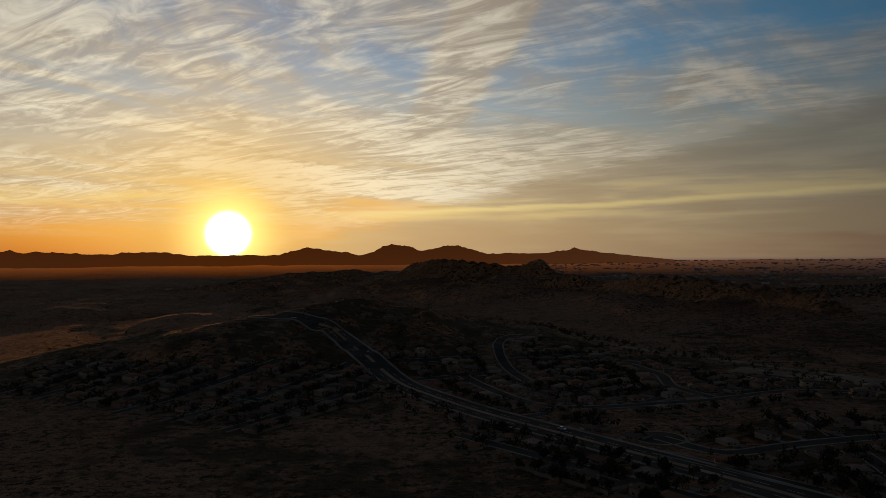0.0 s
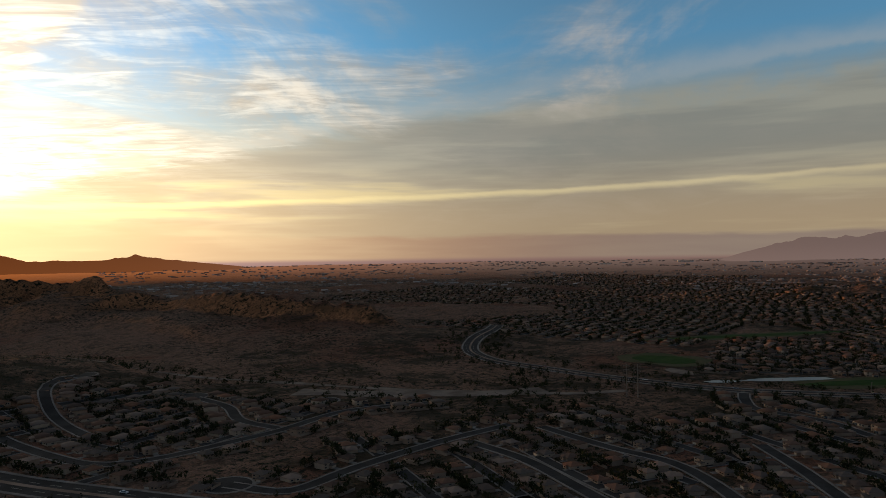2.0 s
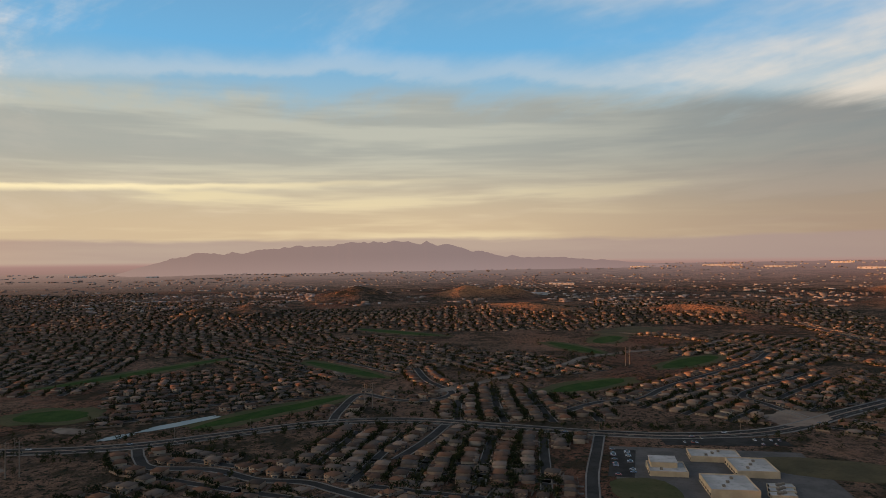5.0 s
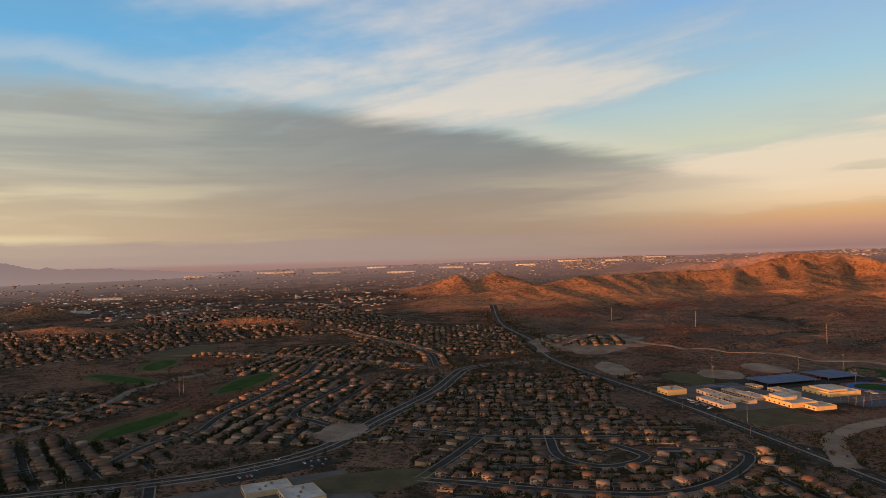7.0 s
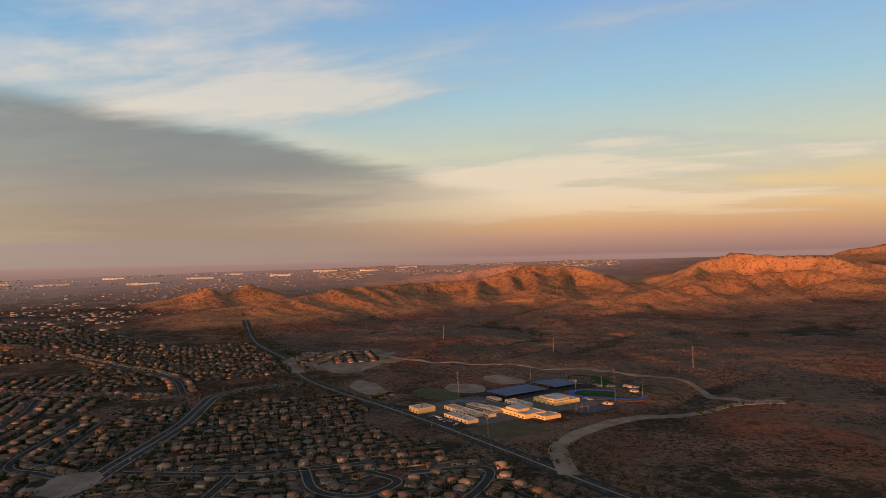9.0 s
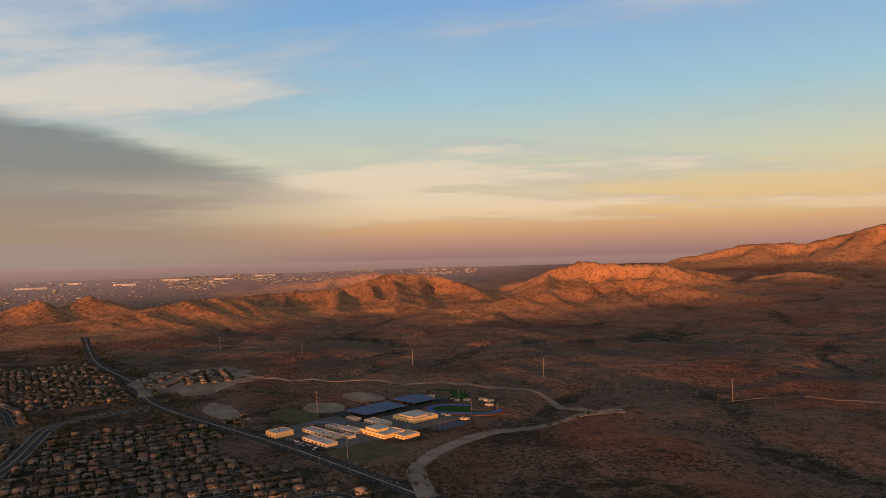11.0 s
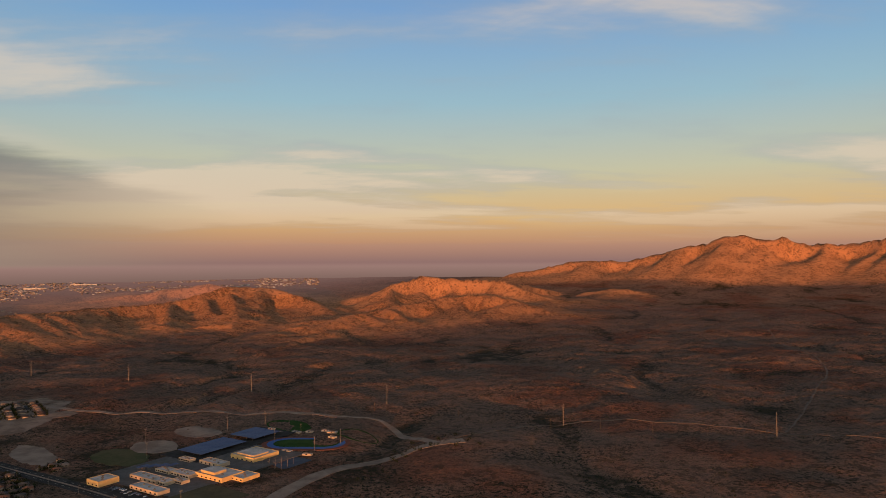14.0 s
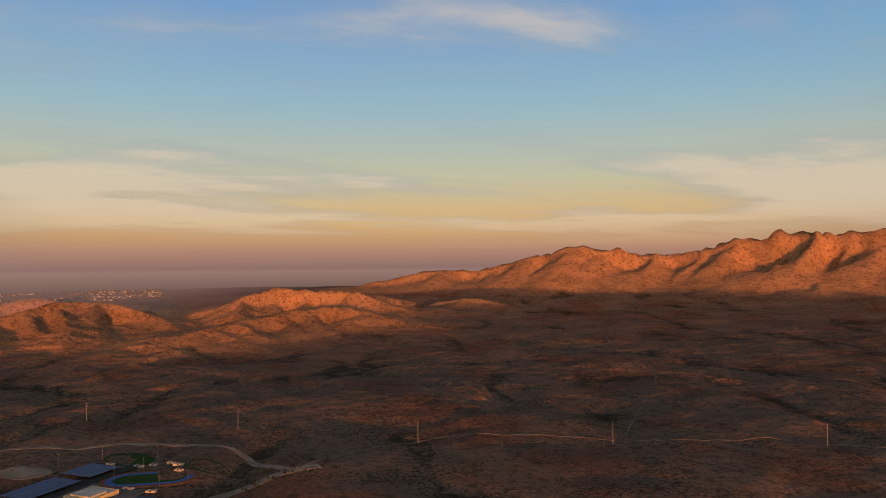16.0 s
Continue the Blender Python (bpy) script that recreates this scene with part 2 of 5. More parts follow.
def desert(n):
    """Soil, paler bare rock on the slopes, and scrub that thickens along the washes."""
    p = place_of(n)
    cover = n.put("ShaderNodeAttribute", attribute_name="cover").outputs["Fac"]
    normal = n.put("ShaderNodeSeparateXYZ")
    n.link(n.put("ShaderNodeNewGeometry").outputs["Normal"], normal.inputs[0])
    soil = n.mix(n.noise(p, 0.006, 5.0, 0.6), (0.235, 0.132, 0.088), (0.105, 0.062, 0.043))
    soil = n.mix(n.step(n.noise(p, 0.0032, 4.0, 0.6), 0.50, 0.60), soil, (0.155, 0.070, 0.044))
    rock = n.mix(n.noise(p, 0.03, 5.0, 0.7), (0.48, 0.215, 0.100), (0.27, 0.118, 0.056))
    stony = n.put("ShaderNodeAttribute", attribute_name="stony").outputs["Fac"]
    stony = n.math("MAXIMUM", stony, n.step(normal.outputs[2], 0.90, 0.985, 1.0, 0.0))
    soil = n.mix(stony, soil, rock)
    spots = n.step(n.noise(p, 0.17, 3.0, 0.75), 0.50, 0.58)
    dots = n.step(n.noise(p, 0.55, 2.0, 0.7), 0.54, 0.62)
    thick = n.math("ADD", n.math("SUBTRACT", n.step(n.noise(p, 0.009, 4.0, 0.6), 0.40, 0.62, 0.35, 0.9), n.math("MULTIPLY", stony, 0.15)), cover, clamp=True)
    scrub = n.math("MULTIPLY", n.math("MAXIMUM", spots, n.math("MULTIPLY", dots, 0.8)), thick)
    clumps = n.math("MULTIPLY", n.step(n.noise(p, 0.055, 4.0, 0.75), 0.52, 0.60), 0.62)
    scrub = n.math("MAXIMUM", scrub, clumps)
    scrub = n.math("MAXIMUM", scrub, n.math("MULTIPLY", n.step(cover, 0.35, 0.7, 0.0, 0.85), n.step(n.noise(p, 0.035, 4.0, 0.7), 0.38, 0.56)))
    return n.mix(scrub, soil, (0.016, 0.017, 0.009))


def desert_bumps(n):
    p = place_of(n)
    return n.math("ADD", n.noise(p, 0.15, 4.0, 0.7), n.math("MULTIPLY", n.noise(p, 0.025, 6.0, 0.7), 6.0))


DESERT = material("desert_soil_and_scrub", desert, 0.95, (desert_bumps, 0.9, 4.5), specular=0.05)
SUNWARD = tuple(way(SUN_AZ, 0.0))


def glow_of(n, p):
    """The colour of the haze glow painted on far ground, by the bearing from the sun."""
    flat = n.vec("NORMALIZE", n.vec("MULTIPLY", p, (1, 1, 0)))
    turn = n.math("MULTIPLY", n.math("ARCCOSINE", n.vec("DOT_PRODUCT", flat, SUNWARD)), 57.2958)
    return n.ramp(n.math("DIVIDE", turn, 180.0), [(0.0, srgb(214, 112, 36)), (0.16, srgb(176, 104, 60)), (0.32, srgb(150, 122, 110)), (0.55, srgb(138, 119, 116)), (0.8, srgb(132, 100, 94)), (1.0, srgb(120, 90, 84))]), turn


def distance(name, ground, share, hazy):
    """Far ground or hills, with haze painted in as a share of emission."""
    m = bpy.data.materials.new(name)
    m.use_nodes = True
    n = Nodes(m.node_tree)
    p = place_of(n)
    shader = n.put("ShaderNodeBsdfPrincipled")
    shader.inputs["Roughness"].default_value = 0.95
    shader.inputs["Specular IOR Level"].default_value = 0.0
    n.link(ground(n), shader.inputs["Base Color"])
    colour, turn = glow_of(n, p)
    # emission stands in for the haze between
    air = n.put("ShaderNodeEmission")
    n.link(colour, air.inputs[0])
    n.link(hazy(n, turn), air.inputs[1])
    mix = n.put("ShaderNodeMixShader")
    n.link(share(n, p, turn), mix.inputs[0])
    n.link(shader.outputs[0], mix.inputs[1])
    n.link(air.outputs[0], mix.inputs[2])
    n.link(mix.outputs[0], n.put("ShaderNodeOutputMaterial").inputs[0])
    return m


# share of painted haze emission on the plain, rising with radius
def plain_haze_share(n, p, turn):
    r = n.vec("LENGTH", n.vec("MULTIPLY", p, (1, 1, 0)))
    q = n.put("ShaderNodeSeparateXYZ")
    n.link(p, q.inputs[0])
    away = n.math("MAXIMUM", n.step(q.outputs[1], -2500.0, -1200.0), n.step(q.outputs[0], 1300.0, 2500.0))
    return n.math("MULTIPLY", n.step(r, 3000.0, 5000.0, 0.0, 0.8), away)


def haze_glow_low(n):
    """A stronger painted haze glow towards the foot of a range."""
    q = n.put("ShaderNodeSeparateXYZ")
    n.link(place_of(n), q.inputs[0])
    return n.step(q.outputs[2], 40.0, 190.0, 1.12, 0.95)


# far plain glows in haze colour, brighter towards the sun
FAR_PLAIN_HAZE_GLOW = distance("far_plain_haze_glow", desert, plain_haze_share, lambda n, turn: n.step(turn, 20.0, 60.0, 1.7, 1.0))
# ranges glow in haze colour; the glow's share grows away from the sun
FAR_RANGE_HAZE_GLOW = distance("far_range", lambda n: (0.05, 0.035, 0.03), lambda n, p, turn: n.step(turn, 5.0, 60.0, 0.55, 0.9),
                     lambda n, turn: n.math("MULTIPLY", n.step(turn, 10.0, 60.0, 0.62, 0.98), haze_glow_low(n)))

# ---------------------------------------------------------------- the lie of the land
# x, y, height, half length, half width, turn of the long axis (degrees)
HILLS_ROUND = [(-90, 690, 59, 110, 70, 30), (-260, 1720, 62, 260, 110, 10), (2560, 760, 47, 130, 80, 20), (2700, 360, 50, 110, 70, 0),
               (1840, 810, 34, 80, 50, 30), (1790, 900, 32, 60, 40, 0), (2750, 230, 46, 110, 60, 0), (1950, 60, 30, 150, 60, 60),
               (1900, -330, 30, 150, 50, 70), (2900, -1400, 92, 150, 110, 0), (2860, -1620, 94, 150, 110, 0)]
# crest lines (x, y, height), with the reach of their flanks and the spacing of their spurs
RIDGES = [
    ([(-80, 1645, 64), (-8, 1597, 77), (145, 1540, 75), (192, 1485, 88), (235, 1418, 60), (295, 1345, 51)], 260, 130),
    ([(306, 1260, 50), (344, 1178, 62), (417, 1101, 52), (478, 1010, 48), (499, 955, 40), (524, 895, 20)], 230, 120),
    ([(2151, -1276, 50), (2191, -1401, 61), (2217, -1631, 88), (2236, -1851, 90), (2216, -2100, 92), (2129, -2327, 100), (2094, -2465, 120),
      (2038, -2602, 154), (1888, -2774, 140), (1725, -2761, 96), (1540, -2697, 52)], 620, 210),
    ([(2038, -2602, 140), (1850, -2420, 96), (1700, -2230, 58), (1600, -2080, 26)], 300, 150),
    ([(2129, -2327, 92), (1930, -2130, 60), (1800, -1960, 24)], 280, 140),
    ([(2217, -1631, 84), (2020, -1600, 56), (1830, -1640, 22)], 280, 140),
    ([(1814, -3174, 46), (1663, -3200, 85), (1513, -3219, 146), (1376, -3334, 192), (1190, -3406, 174), (1001, -3414, 166), (896, -3340, 122),
      (769, -3320, 94), (644, -3347, 72)], 480, 190),
    ([(1299, -2084, 30), (1273, -2274, 58), (1231, -2466, 79), (1131, -2623, 99), (1062, -2760, 108), (939, -2910, 119), (812, -2896, 103), (656, -2833, 64)], 430, 170),
    ([(1513, -3219, 130), (1400, -2950, 104), (1330, -2780, 66), (1420, -2560, 34)], 300, 150),
    ([(2942, -2564, 44), (2759, -2762, 98), (2637, -2879, 121), (2485, -3012, 145), (2321, -3140, 110)], 420, 190),
    ([(800, -3690, 40), (646, -3652, 92), (485, -3677, 120), (349, -3642, 102), (147, -3606, 66)], 260, 150),
    ([(1164, -1633, 10), (1197, -1793, 18), (1204, -1966, 26), (1175, -2100, 32)], 260, 130)]
MOUNTAINS = [
    ([(1163, -4344, 185), (859, -4465, 250), (505, -4570, 264), (177, -4594, 338), (-40, -4558, 403), (-163, -4555, 416), (-257, -4551, 375), (-372, -4563, 396),
      (-493, -4572, 355), (-685, -4598, 346), (-860, -4538, 367), (-1041, -4459, 438), (-1096, -4425, 435), (-1230, -4390, 492)], 520, 260),
    ([(-1230, -4390, 492), (-1385, -4344, 473), (-1579, -4299, 464), (-1768, -4203, 481), (-2040, -4011, 462), (-2303, -3809, 386)], 560, 260),
    ([(-40, -4558, 380), (20, -4400, 290), (60, -4230, 190)], 260, 150),
    ([(-1041, -4459, 430), (-990, -4290, 300), (-960, -4130, 190)], 280, 150),
    ([(-1385, -4344, 460), (-1330, -4150, 320), (-1300, -3960, 190)], 300, 160),
    ([(505, -4570, 250), (560, -4420, 190), (620, -4280, 130)], 240, 140)]


def fractal(x, y, scale, octaves, seed, ridged=False):
    """Smooth value noise on the plane, by lattice hashing."""
    total, amp, norm = np.zeros_like(x), 1.0, 0.0
    for o in range(octaves):
        u, v = x / scale * 2 ** o + 17.3 * o, y / scale * 2 ** o - 9.1 * o
        i, j = np.floor(u).astype(np.int64), np.floor(v).astype(np.int64)
        a, b = u - i, v - j
        a, b = a * a * (3 - 2 * a), b * b * (3 - 2 * b)

        def lattice(p, q):
            k = (p * 374761393 + q * 668265263 + (seed + o) * 2246822519) & 0xFFFFFFFF
            k = ((k ^ (k >> 13)) * 1274126177) & 0xFFFFFFFF
            return ((k ^ (k >> 16)) & 0xFFFF) / 65535.0

        value = (lattice(i, j) * (1 - a) + lattice(i + 1, j) * a) * (1 - b) + (lattice(i, j + 1) * (1 - a) + lattice(i + 1, j + 1) * a) * b
        total += amp * (1 - np.abs(2 * value - 1) if ridged else value)
        norm += amp
        amp *= 0.5
    return total / norm


def smooth(v, lo, hi):
    t = np.clip((v - lo) / (hi - lo), 0, 1)
    return t * t * (3 - 2 * t)


def washes(x, y):
    """High along the lines of branching washes."""
    return fractal(x * 1.6 + y * 0.5, y * 0.8 - x * 0.2, 420, 4, 5, True)


def height(x, y):
    """Height of the ground, for arrays of places."""
    return lie_of(x, y)[0]


def south_lift(x, y):
    """The desert's long rise to the foot of the high mountains."""
    r, a = np.hypot(x, y), np.degrees(np.arctan2(-x, y))
    a = np.where(a > 60, a - 360, a)
    rise = np.interp(r, [1500, 2300, 3200, 3700, 4150, 5000], [0, 10, 42, 78, 134, 146])
    share = (1 - smooth(a, -174, -150)) * smooth(a, -290, -240)
    return rise * share, share


def ridge_rise(x, y, crest, reach, spacing, seed):
    """Height of one ridge: flanks that fall from a crest line, cut by gullies that run down them."""
    near, along, top, run = np.full_like(x, 1e9), np.zeros_like(x), np.zeros_like(x), 0.0
    for (ax, ay, az), (bx, by, bz) in zip(crest, crest[1:]):
        dx, dy = bx - ax, by - ay
        length = math.hypot(dx, dy)
        t = np.clip(((x - ax) * dx + (y - ay) * dy) / length ** 2, 0, 1)
        d = np.hypot(x - ax - t * dx, y - ay - t * dy)
        hit = d < near
        side = np.sign(dx * (y - ay) - dy * (x - ax))
        near = np.where(hit, d, near)
        along = np.where(hit, run + t * length + side * 900, along)
        top = np.where(hit, az + t * (bz - az), top)
        run += length
    t = np.clip(near / reach, 0, 1)
    gully = fractal(along + 0.45 * near, near * 0.13, spacing, 3, seed, True)
    fine = fractal(x, y, spacing * 0.42, 3, seed + 7, True) - 0.6
    flank = 0.6 * (1 - t) ** 1.35 + 0.4 * (1 - t) ** 2 * (1 + 2 * t)
    cut = np.minimum(1, near / (0.14 * reach)) * (1 - t)
    return np.maximum(top * (flank * (1 - 1.25 * np.clip(0.88 - gully, 0, 0.6) * cut ** 0.8) + 0.13 * fine * (1 - t) * (0.25 + 0.75 * cut)), 0) * (t < 1)


def prepared(crest, reach, spacing):
    """A ridge with its crest above the risen desert, and the bounds of its reach."""
    px, py = np.array([q[0] for q in crest], float), np.array([q[1] for q in crest], float)
    lifts = south_lift(px, py)[0]
    return [(qx, qy, qz - up) for (qx, qy, qz), up in zip(crest, lifts)], reach, spacing, (px.min() - reach, px.max() + reach, py.min() - reach, py.max() + reach)


CRESTS = [prepared(*q) for q in RIDGES + MOUNTAINS]


def lie_of(x, y):
    """Height of the ground, and that of the hills alone."""
    x, y = np.asarray(x, float), np.asarray(y, float)
    r = np.hypot(x, y)
    a = np.degrees(np.arctan2(-x, y))
    tops = np.zeros_like(x)
    wx = x + 150 * (fractal(x, y, 420, 3, 3) - 0.5)
    wy = y + 150 * (fractal(x, y, 420, 3, 8) - 0.5)
    ridges = fractal(wx, wy, 250, 4, 21, True)
    fine = fractal(wx, wy, 75, 3, 44, True)
    for hx, hy, hz, ha, hb, turn in HILLS_ROUND:
        if x.size == 1 and abs(float(x.flat[0]) - hx) + abs(float(y.flat[0]) - hy) > 1500:
            continue
        c, s = math.cos(radians(turn)), math.sin(radians(turn))
        u, v = (c * (wx - hx) + s * (wy - hy)) / ha, (c * (wy - hy) - s * (wx - hx)) / hb
        d = np.sqrt(u * u + v * v)
        bump = hz * np.exp(-0.62 * d ** 1.25) * (1 - smooth(d, 1.7, 3.0))
        tops = np.maximum(tops, bump * 0.9 + np.minimum(bump, 0.55 * hz) * (0.9 * (ridges - 0.62) + 0.5 * (fine - 0.55)))
    south, far_south = south_lift(x, y)
    # the crests stay where they are; their flanks wander a little
    ux = x + 46 * (fractal(x, y, 170, 3, 14) - 0.5)
    uy = y + 46 * (fractal(x, y, 170, 3, 18) - 0.5)
    for k, (crest, reach, spacing, (x0, x1, y0, y1)) in enumerate(CRESTS):
        inside = (ux > x0) & (ux < x1) & (uy > y0) & (uy < y1)
        if inside.any():
            tops[inside] = np.maximum(tops[inside], ridge_rise(ux[inside], uy[inside], crest, reach, spacing, 60 + k))
    # low swells of the open desert, cut by branching washes
    open_ground = np.maximum(smooth(-y - 0.18 * x, 620, 900), smooth(y - 0.2 * x, 650, 1000))
    swell = -30 * (washes(wx, wy) - 0.55) + smooth(r, 1000, 1350) * 9.0 * (fractal(wx, wy, 90, 3, 63, True) - 0.6)
    z = open_ground * swell * (1 - 0.55 * smooth(r, 2200, 3600))
    # the plain lifts towards the edge of sight
    lift = np.interp(a, [-180, -165, -150, -130, -100, -70, -40, -10, 40, 60, 180], [180, 175, 165, 150, 120, 95, 75, 62, 62, 80, 180])
    plain = smooth(r, 2900, 4980) * lift * 0.9 * (1 - far_south)
    return z + south + (plain ** 3 + tops ** 3) ** (1 / 3), tops


def ground_mesh(name, radii, hub, m):
    seen = np.linspace(-212, 45, 900)
    unseen = np.linspace(45, 148, 60)[1:-1]
    angles = np.radians(np.concatenate([seen, unseen]))
    rr, aa = np.meshgrid(radii, angles, indexing="ij")
    x, y = -rr * np.sin(aa), rr * np.cos(aa)
    z, tops = lie_of(x, y)
    verts = np.column_stack([x.ravel(), y.ravel(), z.ravel()])
    rows, cols = rr.shape
    i, j = np.meshgrid(np.arange(rows - 1), np.arange(cols), indexing="ij")
    k = (j + 1) % cols
    faces = np.stack([i * cols + j, i * cols + k, (i + 1) * cols + k, (i + 1) * cols + j], -1).reshape(-1, 4)[:, ::-1]
    fan = []
    if hub:
        verts = np.vstack([verts, [0, 0, 0]])
        fan = [(len(verts) - 1, (q + 1) % cols, q)[::-1] for q in range(cols)]
    mesh = bpy.data.meshes.new(name)
    mesh.from_pydata(verts.tolist(), [], faces.tolist() + fan)
    mesh.polygons.foreach_set("use_smooth", [True] * len(mesh.polygons))
    mesh.materials.append(m)
    wild = np.maximum(smooth(-y - 0.18 * x, 620, 900), smooth(y - 0.2 * x, 650, 1000)).ravel()
    wx = x + 150 * (fractal(x, y, 420, 3, 3) - 0.5)
    wy = y + 150 * (fractal(x, y, 420, 3, 8) - 0.5)
    cover = 0.7 * smooth(washes(wx, wy).ravel(), 0.74, 0.87) * wild + 0.72 * (1 - wild) * smooth(fractal(x, y, 60, 3, 52).ravel(), 0.25, 0.6)
    stony = smooth(tops.ravel(), 5, 24) * smooth(600 - y.ravel(), 0, 200)
    cover = cover + 0.5 * smooth(tops.ravel(), 5, 24) * smooth(y.ravel(), 400, 600)
    for name, field in (("cover", cover * (1 - 0.6 * stony)), ("stony", stony)):
        values = np.zeros(len(verts))
        values[:len(field)] = field
        mesh.attributes.new(name, "FLOAT", "POINT").data.foreach_set("value", values)
    return mesh


RINGS = np.concatenate([[60, 110], np.geomspace(150, 1400, 150), np.geomspace(1400, 4985, 310)[1:]])
SPLIT = int(np.searchsorted(RINGS, 3300))
tagged(new("ground", ground_mesh("ground", RINGS[:SPLIT + 1], True, DESERT)), "dry brown desert plain with scrub, washes and rocky hills", "ground", kind="structure")
tagged(new("far_ground", ground_mesh("far_ground", RINGS[SPLIT:], False, FAR_PLAIN_HAZE_GLOW)), "far desert plain and mountains with a painted haze glow", "ground", kind="structure")


def far_range(label, line, eye, dist, seed):
    """A mountain range on the skyline: bearings and elevations of its crest, as seen from the middle at that height."""
    az = np.arange(line[-1][0], line[0][0], 0.08)
    el = np.interp(az, [q[0] for q in line[::-1]], [q[1] for q in line[::-1]])
    el = el + (0.5 * (fractal(az * 10, az * 0, 14, 5, seed, True) - 0.62)) * np.clip(el + 0.3, 0, 1)
    rows = []
    for k, (share, back) in enumerate(((0.0, -330), (0.25, -230), (0.55, -130), (0.8, -60), (1.0, 0), (0.5, 110), (0.0, 220))):
        r = dist + back + 50 * (fractal(az * 10, az * 0 + 40 * k, 7, 3, seed + 5) - 0.5) * (share < 1)
        foot = height(-r * np.sin(np.radians(az)), r * np.cos(np.radians(az))) - 5
        crest = eye + np.tan(np.radians(el)) * dist
        z = foot + (np.maximum(crest, foot - 40) - foot) * share * (1 - 0.25 * (share < 1) * fractal(az * 10, az * 0 + k, 6, 2, seed + 7))
        rows.append(np.column_stack([-r * np.sin(np.radians(az)), r * np.cos(np.radians(az)), z]))
    c = len(az)
    faces = [(i * c + j, i * c + j + 1, (i + 1) * c + j + 1, (i + 1) * c + j) for i in range(len(rows) - 1) for j in range(c - 1)]
    mesh = bpy.data.meshes.new("mountain_range")
    mesh.from_pydata(np.vstack(rows).tolist(), [], faces)
    # the range's haze is glow in this material
    mesh.materials.append(FAR_RANGE_HAZE_GLOW)
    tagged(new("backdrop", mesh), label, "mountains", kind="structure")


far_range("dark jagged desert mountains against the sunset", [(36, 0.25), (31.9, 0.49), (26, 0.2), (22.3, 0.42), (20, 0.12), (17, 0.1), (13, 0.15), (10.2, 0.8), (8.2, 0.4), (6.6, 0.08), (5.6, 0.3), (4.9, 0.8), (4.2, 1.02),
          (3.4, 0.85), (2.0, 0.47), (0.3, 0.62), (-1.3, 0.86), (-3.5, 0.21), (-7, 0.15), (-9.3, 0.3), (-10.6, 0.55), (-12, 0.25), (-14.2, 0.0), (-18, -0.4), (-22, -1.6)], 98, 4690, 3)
far_range("long blue-grey mountain range with a painted haze glow", [(-53, -1.6), (-57, -0.3), (-59.4, 0.32), (-60.8, 0.77), (-64, 0.72), (-66, 0.95), (-68.1, 1.25), (-71, 1.2), (-73.4, 1.53), (-77.3, 1.68), (-80.5, 1.37), (-84.8, 0.45), (-92, 0.1), (-98, -0.4), (-103, -1.6)], 134, 4690, 9)

# ---------------------------------------------------------------- surfaces of the town


def speckled(a, b, scale, fine=0.0):
    def build(n):
        p = place_of(n)
        c = n.mix(n.step(n.noise(p, scale, 4.0, 0.6), 0.35, 0.65), a, b)
        if fine:
            c = n.mix(n.math("MULTIPLY", n.step(n.noise(p, fine, 3.0, 0.7), 0.5, 0.75), 0.5), c, tuple(0.45 * v for v in a))
        return c
    return build


def by_object(stops, island=False, grain=0.8):
    """A colour that differs from thing to thing (or from piece to piece of a joined mesh), with a little grain."""
    def build(n):
        pick = n.put("ShaderNodeNewGeometry").outputs["Random Per Island"] if island else n.put("ShaderNodeObjectInfo").outputs["Random"]
        c = n.ramp(pick, stops)
        return n.mix(n.math("MULTIPLY", n.noise(place_of(n), grain, 4.0, 0.65), 0.5), c, tuple(0.35 * v for v in stops[0][1]))
    return build


ROOFS = [(0.0, (0.13, 0.070, 0.046)), (0.2, (0.062, 0.048, 0.040)), (0.4, (0.20, 0.095, 0.056)), (0.6, (0.085, 0.070, 0.060)), (0.8, (0.11, 0.088, 0.074)), (0.92, (0.27, 0.19, 0.145)), (1.0, (0.07, 0.045, 0.034))]
WALLS = [(0.0, (0.30, 0.21, 0.15)), (0.4, (0.24, 0.16, 0.115)), (0.75, (0.40, 0.31, 0.23)), (1.0, (0.20, 0.14, 0.105))]
LEAVES = [(0.0, (0.014, 0.019, 0.008)), (0.6, (0.026, 0.031, 0.012)), (1.0, (0.052, 0.044, 0.016))]


def tile_rows(n):
    wave = n.put("ShaderNodeTexWave", wave_type="BANDS", bands_direction="Z")
    n.link(place_of(n), wave.inputs["Vector"])
    wave.inputs["Scale"].default_value, wave.inputs["Distortion"].default_value = 1.6, 1.0
    return wave.outputs[1]


def fine_grain(n):
    return n.noise(place_of(n), 3.0, 4.0, 0.7)


ROOF = material("clay_roof_tile", by_object(ROOFS), 0.85, (tile_rows, 0.5, 0.08))
ROOF_FAR = material("clay_roof_tile_far", by_object(ROOFS, True), 0.85)
STUCCO = material("painted_stucco", by_object(WALLS), 0.9, (fine_grain, 0.3, 0.03))
STUCCO_FAR = material("painted_stucco_far", by_object(WALLS, True), 0.9)
GLASS = material("dark_window_glass", lambda n: (0.02, 0.025, 0.03), 0.12, specular=0.6)
DOOR = material("painted_steel_door", by_object([(0.0, (0.38, 0.32, 0.26)), (0.6, (0.26, 0.20, 0.15)), (1.0, (0.48, 0.44, 0.38))]), 0.6)
ASPHALT = material("worn_asphalt", speckled((0.028, 0.025, 0.023), (0.044, 0.040, 0.036), 0.06, 0.7), 0.95, (fine_grain, 0.2, 0.02), specular=0.03)
